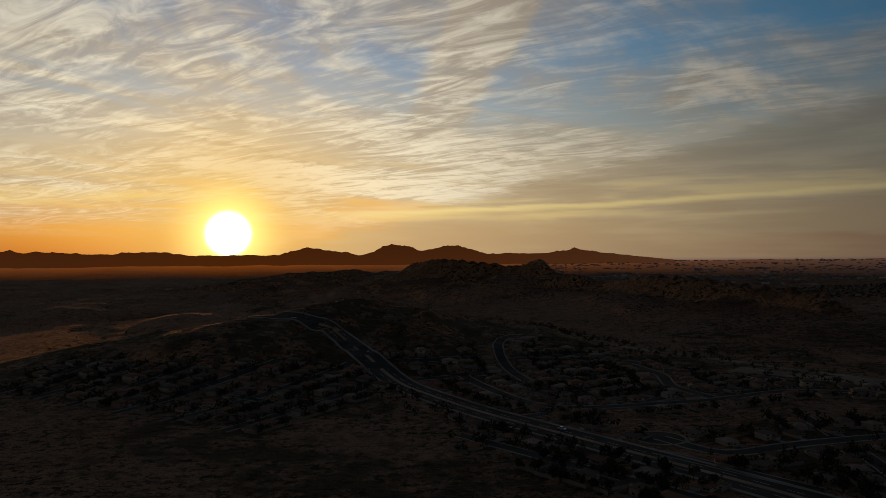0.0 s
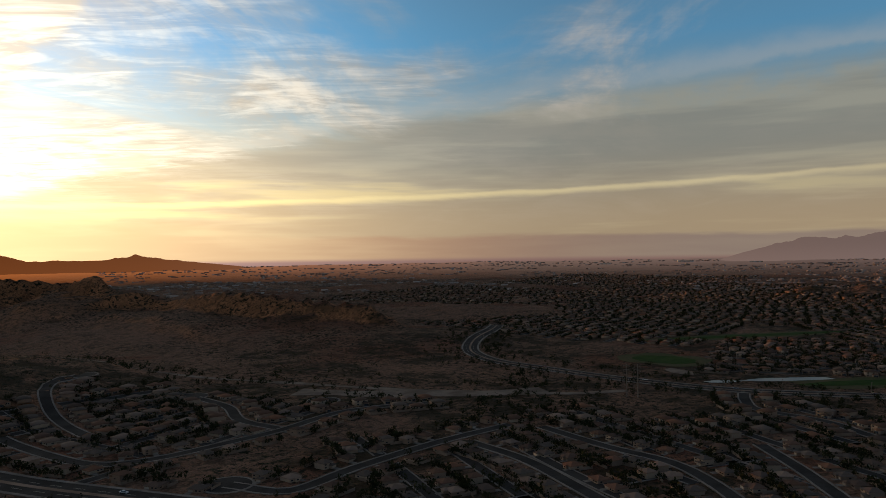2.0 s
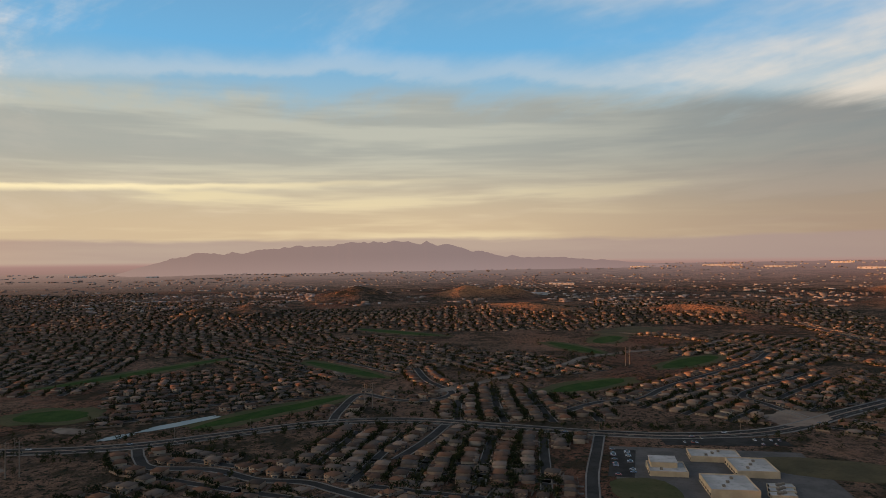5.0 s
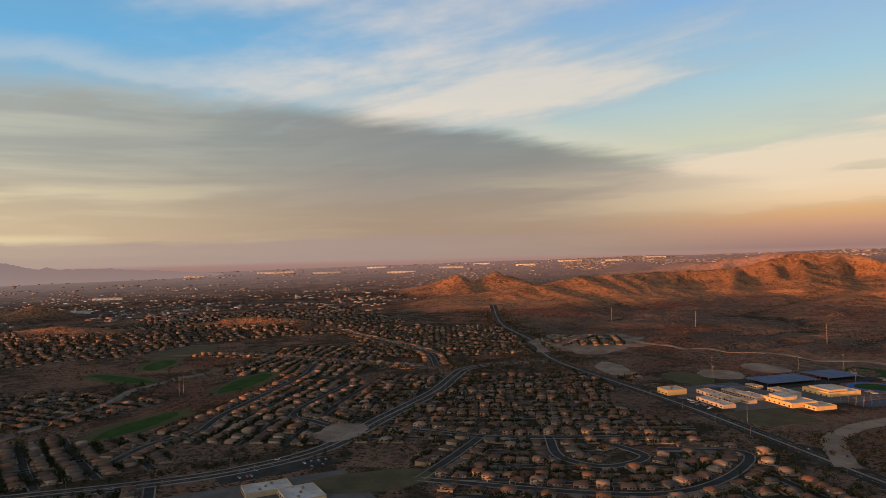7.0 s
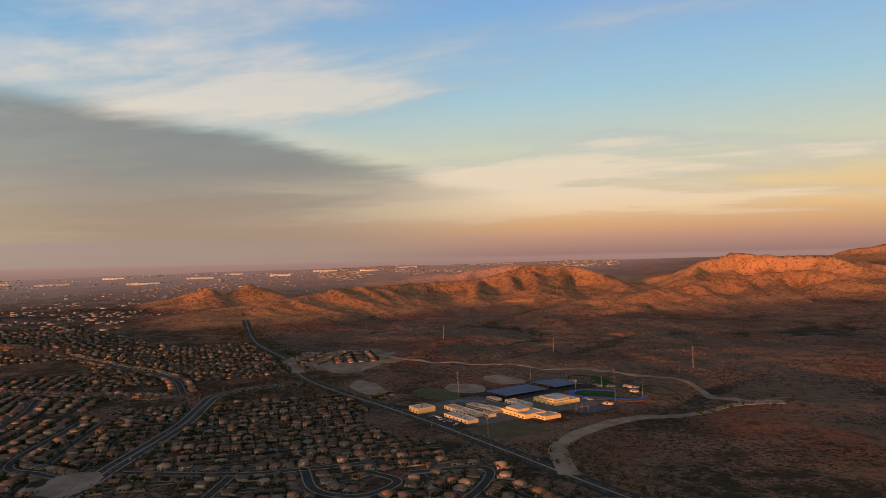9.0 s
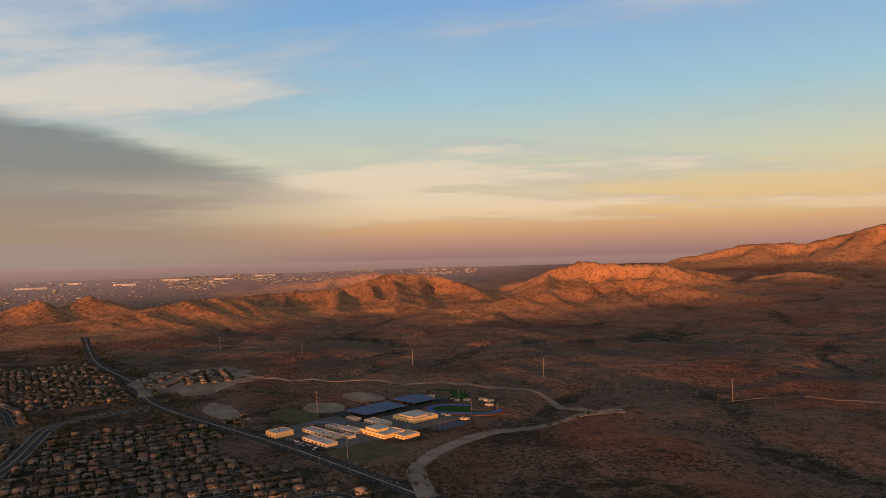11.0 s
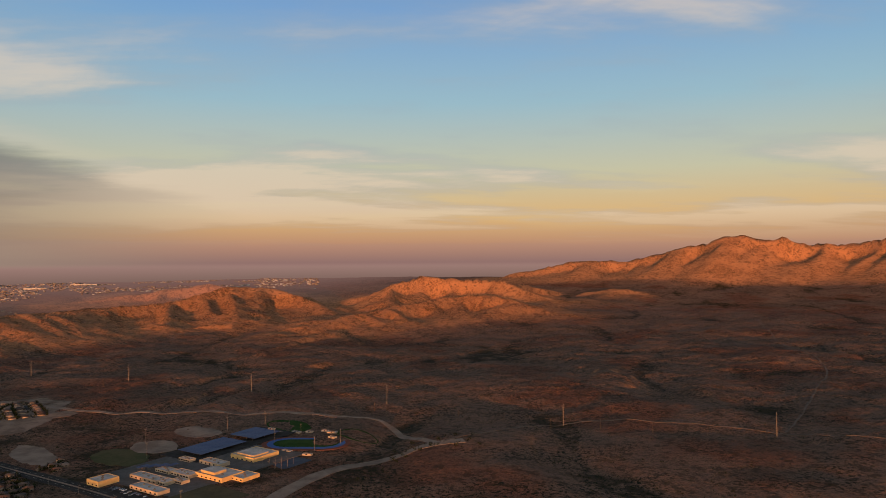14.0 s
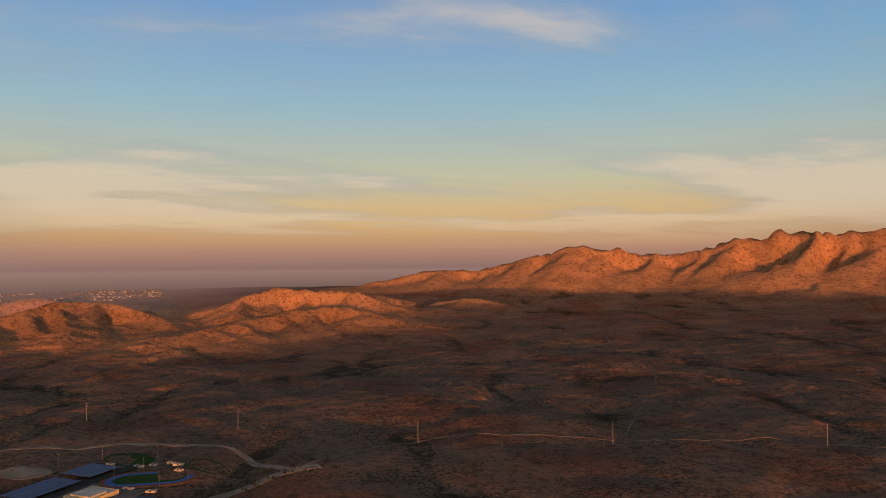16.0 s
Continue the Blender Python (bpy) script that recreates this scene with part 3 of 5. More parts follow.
CONCRETE = material("pale_concrete", speckled((0.19, 0.165, 0.145), (0.13, 0.112, 0.098), 0.05, 0.4), 0.9, specular=0.05)
SAND = material("pale_wash_sand", speckled((0.185, 0.145, 0.115), (0.10, 0.075, 0.058), 0.035, 0.11), 0.95)
TRACK_DIRT = material("graded_dirt", speckled((0.23, 0.165, 0.124), (0.15, 0.105, 0.078), 0.03, 0.15), 0.95)
TRAIL_DIRT = material("trodden_dirt", speckled((0.15, 0.104, 0.076), (0.10, 0.068, 0.050), 0.03, 0.15), 0.95)
GRASS = material("watered_grass", speckled((0.016, 0.038, 0.006), (0.028, 0.052, 0.010), 0.05, 0.5), 0.95)
ROUGH_GRASS = material("rough_grass", speckled((0.050, 0.052, 0.022), (0.075, 0.062, 0.030), 0.03, 0.3), 0.95)
DRY_GRASS = material("dormant_grass", speckled((0.085, 0.066, 0.036), (0.060, 0.050, 0.028), 0.04, 0.3), 0.95)
WATER = material("pond_water", lambda n: (0.015, 0.025, 0.03), 0.28, (lambda n: n.noise(place_of(n), 0.6, 3.0), 0.05, 0.1), specular=0.6)
BLUE = material("blue_court_paint", speckled((0.030, 0.070, 0.20), (0.042, 0.085, 0.22), 0.05, 0.2), 0.6)
CANOPY = material("dark_blue_panel", speckled((0.038, 0.060, 0.125), (0.050, 0.074, 0.14), 0.05), 0.6, specular=0.1)
CLAY = material("red_running_track", speckled((0.16, 0.055, 0.035), (0.13, 0.05, 0.034), 0.08, 0.4), 0.9)
ROOF_WHITE = material("white_roof_membrane", speckled((0.40, 0.36, 0.33), (0.29, 0.265, 0.24), 0.06, 0.25), 0.7)
WALL_OCHRE = material("ochre_stucco", speckled((0.62, 0.40, 0.16), (0.54, 0.34, 0.14), 0.15), 0.9)
WALL_CREAM = material("cream_stucco", speckled((0.44, 0.33, 0.22), (0.36, 0.27, 0.18), 0.15), 0.9)
STEEL = material("weathered_steel", speckled((0.20, 0.16, 0.125), (0.14, 0.11, 0.09), 0.8), 0.7)
WOOD = material("tarred_wood_pole", speckled((0.10, 0.065, 0.045), (0.06, 0.042, 0.032), 0.8), 0.9)
BARK = material("desert_bark", speckled((0.07, 0.05, 0.035), (0.05, 0.038, 0.026), 2.0), 0.95)
LEAF = material("dusty_leaves", by_object(LEAVES), 0.9)
LEAF_FAR = material("dusty_leaves_far", by_object(LEAVES, True), 0.9)
PAINT = material("car_paint", by_object([(0.0, (0.5, 0.5, 0.5)), (0.35, (0.04, 0.04, 0.045)), (0.6, (0.2, 0.03, 0.03)), (0.8, (0.06, 0.09, 0.16)), (1.0, (0.7, 0.7, 0.68))]), 0.25, specular=0.5)
RUBBER = material("tyre_rubber", lambda n: (0.02, 0.02, 0.02), 0.9)
WALL_WHITE = material("white_metal_cladding", speckled((0.50, 0.46, 0.42), (0.38, 0.35, 0.32), 0.03), 0.7)
WALL_BLOCK = material("tan_block_wall", speckled((0.23, 0.17, 0.13), (0.17, 0.125, 0.095), 0.1, 0.6), 0.95)
BLOCK_FAR = material("distant_walls", by_object([(0.0, (0.15, 0.11, 0.09)), (0.55, (0.24, 0.19, 0.16)), (0.9, (0.36, 0.31, 0.28)), (1.0, (0.5, 0.46, 0.42))], True), 0.8)
CONCRETE_DARK = material("worn_paving", speckled((0.11, 0.095, 0.085), (0.075, 0.066, 0.060), 0.05, 0.3), 0.9)
ASPHALT_BLUE = material("blue_grey_court", speckled((0.055, 0.065, 0.085), (0.042, 0.050, 0.068), 0.06, 0.3), 0.8)
SITE = material("graded_pale_earth", speckled((0.22, 0.15, 0.108), (0.13, 0.088, 0.062), 0.03, 0.12), 0.95)
LINE = material("road_paint", lambda n: (0.28, 0.26, 0.22), 0.8)


def H(x, y):
    return float(height(np.array([x]), np.array([y]))[0])


def mesh_of(name, verts, faces, mats, slots=None, flat=True):
    mesh = bpy.data.meshes.new(name)
    mesh.from_pydata([tuple(v) for v in verts], [], [tuple(int(i) for i in f) for f in faces])
    for m in mats if isinstance(mats, (list, tuple)) else [mats]:
        mesh.materials.append(m)
    if slots is not None:
        mesh.polygons.foreach_set("material_index", slots)
    if not flat:
        mesh.polygons.foreach_set("use_smooth", [True] * len(mesh.polygons))
    mesh.update()
    return mesh


def part(name, mesh, parent, label=""):
    ob = new(name, mesh)
    ob.parent = parent
    return tagged(ob, label) if label else ob


BOX = [(0, 3, 2, 1), (4, 5, 6, 7), (0, 1, 5, 4), (1, 2, 6, 5), (2, 3, 7, 6), (3, 0, 4, 7)]


def box(x0, x1, y0, y1, z0, z1, inset=0.0):
    """Corners of a box whose top may be drawn in."""
    i = inset
    return [(x0, y0, z0), (x1, y0, z0), (x1, y1, z0), (x0, y1, z0), (x0 + i, y0 + i, z1), (x1 - i, y0 + i, z1), (x1 - i, y1 - i, z1), (x0 + i, y1 - i, z1)]


def joined(pieces):
    """One list of corners and faces from several."""
    verts, faces = [], []
    for v, f in pieces:
        k = len(verts)
        verts += list(v)
        faces += [tuple(i + k for i in g) for g in f]
    return verts, faces


def boxes(*sizes):
    return joined([(box(*s), BOX) for s in sizes])


# ---------------------------------------------------------------- roads and paths


def curve_through(points, step=7.0):
    """Places along a smooth line through the points."""
    p = [np.array(q, float) for q in points]
    p = [2 * p[0] - p[1]] + p + [2 * p[-1] - p[-2]]
    out = []
    for a, b, c, d in zip(p, p[1:], p[2:], p[3:]):
        k = max(2, int(np.linalg.norm(c - b) / step))
        for t in np.arange(k) / k:
            out.append(0.5 * (2 * b + (c - a) * t + (2 * a - 5 * b + 4 * c - d) * t * t + (3 * b - a - 3 * c + d) * t ** 3))
    return np.array(out + [p[-2]])


def strip(line, left, right, top, thick=0.5, wobble=0.0, seed=0):
    """A raised band along a line, between two distances to its left, draped on the ground."""
    d = np.gradient(line, axis=0)
    d /= np.linalg.norm(d, axis=1)[:, None]
    side = np.column_stack([-d[:, 1], d[:, 0]])
    w = np.zeros((len(line), 2))
    if wobble:
        s = np.arange(len(line)) * 11.0
        w[:, 0], w[:, 1] = wobble * (fractal(s, s * 0, 45, 2, seed) - 0.5) * 2, wobble * (fractal(s, s * 0 + 500, 45, 2, seed + 9) - 0.5) * 2
    a, b = line + side * (left + w[:, :1]), line + side * (right + w[:, 1:])
    za, zb = height(a[:, 0], a[:, 1]) + top, height(b[:, 0], b[:, 1]) + top
    k = len(line)
    verts = np.vstack([np.column_stack([a, za]), np.column_stack([b, zb]), np.column_stack([a, za - thick]), np.column_stack([b, zb - thick])])
    faces = []
    for i in range(k - 1):
        faces += [(i, k + i, k + i + 1, i + 1)[::-1], (i, i + 1, 2 * k + i + 1, 2 * k + i)[::-1], (k + i, 3 * k + i, 3 * k + i + 1, k + i + 1)[::-1]]
    return verts.tolist(), faces


def road(name, points, width, label, pavement=1.6, lines=False, median=0.0):
    line = curve_through(points)
    half = width / 2
    ob = new(name, mesh_of(name, *strip(line, half, -half, 0.22 if width > 10 else 0.19), ASPHALT))
    tagged(ob, label, "road", kind="structure")
    if pavement:
        for s in (1, -1):
            edge = strip(line, s * (half + pavement), s * half, 0.38) if s > 0 else strip(line, -half, -half - pavement, 0.38)
            walk_way = new("pavement", mesh_of("pavement", *edge, CONCRETE))
            tagged(walk_way, "pale concrete pavement with a kerb beside the road", "pavement", kind="structure")
    if lines:
        pieces = [strip(line[i:i + 2], 0.15 + q, -0.15 + q, 0.235, 0.05) for q in (half * 0.48, -half * 0.48) for i in range(0, len(line) - 1, 2)]
        tagged(new("road_marking", mesh_of("road_marking", *joined(pieces), LINE)), "dashed pale lane lines on the asphalt", "road marking", kind="structure")
    if median:
        m = new("median", mesh_of("median", *strip(line, median, -median, 0.36), TRACK_DIRT))
        tagged(m, "raised gravel median between the lanes", "median", kind="structure")
    return line


MAIN = [
    road("road", [(700, 880), (640, 815), (555, 745), (497, 675), (470, 600), (474, 540), (490, 437), (522, 342), (580, 268), (626, 205), (644, 130), (632, 45),
                  (619, -40), (620, -115), (650, -195), (733, -281), (844, -397), (935, -470), (985, -515), (1000, -580), (975, -660)],
         17, "dark asphalt boulevard curving through the houses", 2.2, True, 1.2),
    road("road", [(-160, -425), (50, -478), (304, -528), (464, -568), (647, -612), (950, -669), (1125, -737), (1240, -795), (1531, -898), (1950, -1100)],
         22, "wide dark asphalt highway beside the school", 0.0, True, 1.4),
    road("road", [(-330, 655), (-190, 655), (-114, 628), (-60, 555), (-20, 480), (20, 412), (70, 345), (115, 285), (160, 222), (215, 150), (280, 60), (330, -40), (345, -160), (330, -300), (300, -420), (290, -520)],
         20, "wide dark asphalt parkway with pale kerbs", 2.2, True, 1.5)]
STREET_LINES = [
    [(15, 527), (37, 465), (57, 428), (87, 420), (131, 430), (170, 441), (233, 467), (303, 452)], [(62, 501), (47, 582), (52, 635), (78, 668)],
    [(153, 590), (163, 535), (157, 486), (170, 445)], [(106, 349), (128, 322), (172, 337), (239, 354), (300, 362)], [(252, 344), (254, 295), (245, 247), (232, 190)],
    [(312, 345), (310, 287), (314, 243), (300, 205), (275, 165)], [(385, 235), (358, 196), (336, 168), (305, 130)], [(515, 330), (490, 312), (470, 289), (472, 242), (454, 200), (454, 165), (438, 133), (400, 60)],
    [(516, 115), (574, 103), (635, 96)], [(380, -24), (440, -28), (500, -30), (567, -36), (612, -40)], [(628, 204), (676, 212), (762, 216), (738, 172), (740, 132), (785, 115), (860, 158), (954, 192)]]
STREETS_EAST = [
    [(700, -10), (753, -48), (774, -91), (865, -138), (1059, -272), (1168, -323)], [(700, -235), (760, -215), (819, -206), (948, -308)], [(700, -270), (612, -341), (574, -395), (540, -455)],
    [(520, -235), (566, -290), (612, -341)], [(574, -395), (514, -367), (472, -384), (478, -430), (524, -431)], [(490, -455), (446, -510), (412, -470), (395, -400), (420, -340), (520, -235)],
    [(1030, -470), (1160, -376), (1322, -279), (1452, -121)], [(1040, -490), (1200, -540), (1420, -530), (1700, -520)], [(1123, -760), (1165, -830), (1235, -930)]]
STREETS = [road("street", q, 7.5, "narrow asphalt residential street with pale kerbs", 1.2) for q in STREET_LINES + STREETS_EAST]


def court(x, y, r):
    """The round end of a street, with its kerb."""
    a = np.linspace(0, 2 * np.pi, 25)[:-1]
    for name, rad, top, m, label in (("pavement", r + 1.6, 0.30, CONCRETE, "round concrete kerb of a street's end"), ("street", r, 0.34, ASPHALT, "round asphalt end of a residential street")):
        z = H(x, y) + top
        v = [(x + rad * math.cos(t), y + rad * math.sin(t), z) for t in a] + [(x + rad * math.cos(t), y + rad * math.sin(t), z - 0.5) for t in a]
        f = [tuple(range(24))] + [(i, i + 24, (i + 1) % 24 + 24, (i + 1) % 24) for i in range(24)]
        tagged(new(name, mesh_of(name, v, f, m)), label, "street", kind="structure")


for cx, cy in ((153, 596), (106, 349), (232, 512), (80, 672), (305, 130)):
    court(cx, cy, 12)


def path(name, points, width, m, label, wobble=2.0, top=0.25):
    line = curve_through(points, 9.0)
    tagged(new(name, mesh_of(name, *strip(line, width / 2, -width / 2, top, 0.8, wobble, int(abs(points[0][0])) % 97), m)), label, name.replace("_", " "), kind="structure")
    return line


WASHES = [
    path("sand_wash", [(-60, 930), (26, 844), (132, 748), (222, 630), (300, 520), (345, 470), (405, 415), (450, 395)], 9, SAND, "pale sandy wash winding through the scrub", 2.5),
    path("sand_wash", [(230, 560), (300, 490), (360, 455), (400, 440)], 26, SAND, "broad pale patch of bare wash sand", 8.0, 0.2),
    path("sand_wash", [(760, 150), (837, 102), (981, 7), (1116, -66), (1246, -227), (1330, -290)], 15, SAND, "pale gravel wash between the fairways", 6.0),
    path("dirt_road", [(372, -545), (425, -600), (446, -650), (452, -720), (440, -800), (404, -868), (361, -927), (330, -950)], 20, TRACK_DIRT, "wide graded dirt road round the school", 3.0, 0.6),
    path("dirt_road", [(361, -927), (420, -975), (538, -1068), (703, -1046), (850, -985), (1000, -930), (1150, -950)], 11, TRACK_DIRT, "dirt service road behind the sports fields", 2.0, 0.6),
    path("trail", [(361, -927), (250, -1150), (120, -1190), (-130, -1180), (-420, -1190), (-700, -1150)], 4.5, TRAIL_DIRT, "thin pale trail across the desert", 1.0, 0.6),
    path("trail", [(-100, -1190), (-190, -1600), (-244, -1942), (-180, -2400), (-150, -2900)], 4.0, TRAIL_DIRT, "thin pale trail across the desert", 1.0, 0.8)]


def patch(name, x, y, ra, rb, turn, m, label, top=0.2, seed=0, square=2.0, ragged=0.12, category="grass"):
    """A low sheet with an uneven round outline (square: how boxy it is), draped on the ground."""
    k = 40
    a = np.linspace(0, 2 * np.pi, k + 1)[:-1]
    c, s = np.cos(a), np.sin(a)
    e = 2.0 / square
    u, v = np.sign(c) * np.abs(c) ** e * ra, np.sign(s) * np.abs(s) ** e * rb
    wob = 1 + ragged * 2 * (fractal(np.cos(a) * 3 + seed * 7, np.sin(a) * 3, 1.0, 2, seed + 31) - 0.5)
    u, v = u * wob, v * wob
    t = radians(turn)
    px, py = x + u * math.cos(t) - v * math.sin(t), y + u * math.sin(t) + v * math.cos(t)
    z = height(px, py) + top
    mid = np.mean(z)
    verts = [(x, y, mid)] + list(zip(px, py, z)) + list(zip(px, py, z - 0.8))
    faces = [(0, 1 + i, 1 + (i + 1) % k) for i in range(k)] + [(1 + i, 1 + k + i, 1 + k + (i + 1) % k, 1 + (i + 1) % k) for i in range(k)]
    return tagged(new(name, mesh_of(name, verts, faces, m)), label, category, kind="structure")


GREENS = [(615, 487, 34, 27, 100), (668, 276, 92, 12, -30), (935, 292, 95, 13, 50), (1205, -25, 82, 16, 32), (1058, -190, 78, 20, -35),
          (850, -40, 62, 17, -42), (880, 555, 150, 12, -20), (1330, -90, 60, 22, -20), (1420, 330, 110, 16, 60)]
for i, (gx, gy, ra, rb, turn) in enumerate(GREENS):
    patch("rough", gx, gy, ra + 16, rb + 13, turn, ROUGH_GRASS, "olive rough grass round a golf fairway", 0.16, i, 2.2, 0.25)
    patch("fairway", gx, gy, ra, rb, turn, GRASS, "dark green watered golf fairway", 0.26, i + 20)
patch("fairway", 1490, -140, 110, 55, -30, DRY_GRASS, "pale dormant golf fairway", 0.2, 50, 2.2, 0.25)
patch("bunker", 563, 428, 9, 22, -15, SAND, "pale sand bunker beside the green", 0.3, 61, 2.0, 0.2, "bunker")
patch("pond", 602, 343, 46, 8, -30, WATER, "still pond beside the fairway, reflecting the sky", 0.32, 62, 2.0, 0.25, "pond")
patch("pond", 548, 372, 16, 6, -30, WATER, "small still pond beside the fairway", 0.32, 63, 2.0, 0.2, "pond")
patch("building_site", 1140, -865, 150, 100, -35, SITE, "bare graded building site with new houses", 0.3, 64, 2.6, 0.35, "building site")
patch("bare_ground", 860, -700, 62, 24, -25, TRACK_DIRT, "pale bare ground beside the highway", 0.25, 65, 2.2, 0.25, "ground")
patch("bare_ground", 700, -225, 36, 26, -40, TRACK_DIRT, "vacant lot of bare reddish dirt", 0.25, 66, 2.2, 0.25, "ground")

# ---------------------------------------------------------------- where nothing else may stand
KEEP_OUT = [(gx, gy, ra + 16, rb + 13, turn) for gx, gy, ra, rb, turn in GREENS] + [
    (606, 341, 60, 16, -30), (1490, -140, 110, 55, -30), (600, -800, 190, 260, 0), (525, -125, 90, 120, 0), (700, -225, 36, 26, -40),
    (860, -690, 60, 30, -25), (330, 480, 60, 22, -35), (480, -410, 22, 16, 0)]
MAIN_POINTS = np.vstack([q[:, :2] for q in MAIN])
SMALL_POINTS = np.vstack([q[:, :2] for q in STREETS])
WASH_POINTS = np.vstack([q[:, :2] for q in WASHES])


def free(x, y, main=17.0, small=10.5, wash=11.0):
    """Whether houses may stand at these places."""
    x, y = np.asarray(x, float), np.asarray(y, float)
    ok = np.ones(len(x), bool)
    for kx, ky, ra, rb, turn in KEEP_OUT:
        c, s = math.cos(radians(turn)), math.sin(radians(turn))
        u, v = c * (x - kx) + s * (y - ky), c * (y - ky) - s * (x - kx)
        ok &= (u / (ra + 6)) ** 2 + (v / (rb + 6)) ** 2 > 1
    for points, gap in ((MAIN_POINTS, main), (SMALL_POINTS, small), (WASH_POINTS, wash)):
        for lo in range(0, len(x), 2000):
            q = np.hypot(x[lo:lo + 2000, None] - points[:, 0], y[lo:lo + 2000, None] - points[:, 1]).min(1)
            ok[lo:lo + 2000] &= q > gap
    return ok & (height(x, y) < 14)


# x, y, half length, half width, turn of the streets, share of lots built
QUARTERS = [(75, 520, 125, 120, 25, 0.8), (-165, 500, 90, 130, 60, 0.8), (90, 320, 80, 60, -50, 0.8), (250, 270, 120, 120, 80, 0.9), (395, 230, 75, 110, 75, 0.9),
            (530, 95, 75, 115, 0, 0.95), (400, 60, 70, 110, 80, 0.9), (730, -440, 190, 200, 58, 0.96), (455, -330, 130, 110, 55, 0.93), (400, -455, 90, 50, -15, 0.9)]
QUARTERS_EAST = [(740, 40, 90, 90, 10, 0.9), (850, -210, 170, 120, -35, 0.95), (760, 390, 120, 150, -60, 0.9), (1060, 330, 190, 200, 50, 0.9), (1000, 60, 110, 90, 40, 0.9),
                 (1350, -640, 170, 270, 65, 0.97), (1150, -880, 80, 60, -35, 0.8), (1230, -330, 170, 120, -30, 0.93), (780, 800, 150, 230, 20, 0.85)]
QUARTERS_FAR = [(1250, 800, 300, 350, 30, 0.85), (1750, 350, 330, 480, 10, 0.8), (2050, -420, 420, 330, 0, 0.7), (1900, 1250, 480, 400, 15, 0.8), (1250, 1650, 350, 420, 25, 0.8), (2200, 2000, 500, 450, 20, 0.6)]


def lots():
    """Every house's place and turn, row by row along the streets of each quarter; and the stretches of those streets."""
    rng = np.random.default_rng(11)
    rows, lanes, taken = [], [], []
    for far, group in ((0, QUARTERS), (1, QUARTERS_EAST), (2, QUARTERS_FAR)):
        for qx, qy, half, wide, turn, share in group:
            c, s = math.cos(radians(turn)), math.sin(radians(turn))
            for k, v in enumerate(np.arange(-wide + 24, wide - 18, 42.0 if far < 2 else 50.0)):
                u = np.arange(-half, half, 9.0)
                lane = np.column_stack([qx + c * u - s * (v + 3 * np.sin(u / 60 + k)), qy + s * u + c * (v + 3 * np.sin(u / 60 + k))])
                if far < 2:
                    lanes.append(lane)
                for side in (1, -1):
                    u = np.arange(-half + 9 + 6 * rng.random(), half, 12.6 if far < 2 else 15.5)
                    u = u + rng.uniform(-1.2, 1.2, len(u))
                    w = v + 3 * np.sin(u / 60 + k) + side * (12.0 + rng.uniform(-1.0, 1.0, len(u))) + (rng.uniform(-7, 7, len(u)) if far == 2 else 0)
                    x, y = qx + c * u - s * w, qy + s * u + c * w
                    keep = rng.random(len(u)) < share * (1.0 if far < 2 else 0.72)
                    u = u + (rng.uniform(-6, 6, len(u)) if far == 2 else 0)
                    face = turn + (0 if side > 0 else 180)
                    rows += [(a, b, face + rng.normal(0, 2.5), far) for a, b, q in zip(x, y, keep) if q]
            if len(group) and far < 2:
                # a connecting street across the quarter
                v = np.arange(-wide + 26, wide - 34, 9.0)
                if len(v) > 2:
                    lanes.append(np.column_stack([qx - c * half * 0.25 - s * v, qy - s * half * 0.25 + c * v]))
    # houses that line the drawn streets
    for line in STREETS:
        d = np.gradient(line, axis=0)
        d /= np.linalg.norm(d, axis=1)[:, None]
        run = np.concatenate([[0], np.cumsum(np.linalg.norm(np.diff(line, axis=0), axis=1))])
        for side in (1, -1):
            for at in np.arange(8, run[-1] - 4, 12.8):
                i = int(np.searchsorted(run, at))
                q = line[i] + side * 14.5 * np.array([-d[i, 1], d[i, 0]])
                face = math.degrees(math.atan2(d[i, 1], d[i, 0])) + (0 if side > 0 else 180)
                rows.insert(0, (q[0], q[1], face, 0))
    p = np.array(rows)
    p = p[free(p[:, 0], p[:, 1])]
    # no two on one spot
    keep, grid = [], {}
    for i, (x, y, *_r) in enumerate(p):
        cell = (int(x // 12), int(y // 12))
        near = [q for a in (-1, 0, 1) for b in (-1, 0, 1) for q in grid.get((cell[0] + a, cell[1] + b), [])]
        if all((x - p[q, 0]) ** 2 + (y - p[q, 1]) ** 2 > 11.6 ** 2 for q in near):
            grid.setdefault(cell, []).append(i)
            keep.append(i)
    return p[keep], lanes


LOTS, LANES = lots()


def lane_meshes():
    """The quarters' own streets, each stretch between kerbs."""
    roadway, kerbs = [], []
    for lane in LANES:
        ok = free(lane[:, 0], lane[:, 1], 9.0, 7.0, 8.0)
        i = 0
        while i < len(lane):
            j = i
            while j < len(lane) and ok[j]:
                j += 1
            if j - i >= 4:
                line = lane[i:j]
                roadway.append(strip(line, 3.3, -3.3, 0.16))
                kerbs += [strip(line, 4.2, 3.3, 0.30), strip(line, -3.3, -4.2, 0.30)]
            i = j + 1
    tagged(new("street", mesh_of("street", *joined(roadway), ASPHALT)), "asphalt residential streets between rows of houses", "street", kind="structure")
    tagged(new("pavement", mesh_of("pavement", *joined(kerbs), CONCRETE)), "pale concrete kerbs along the residential streets", "pavement", kind="structure")


lane_meshes()

# ---------------------------------------------------------------- houses


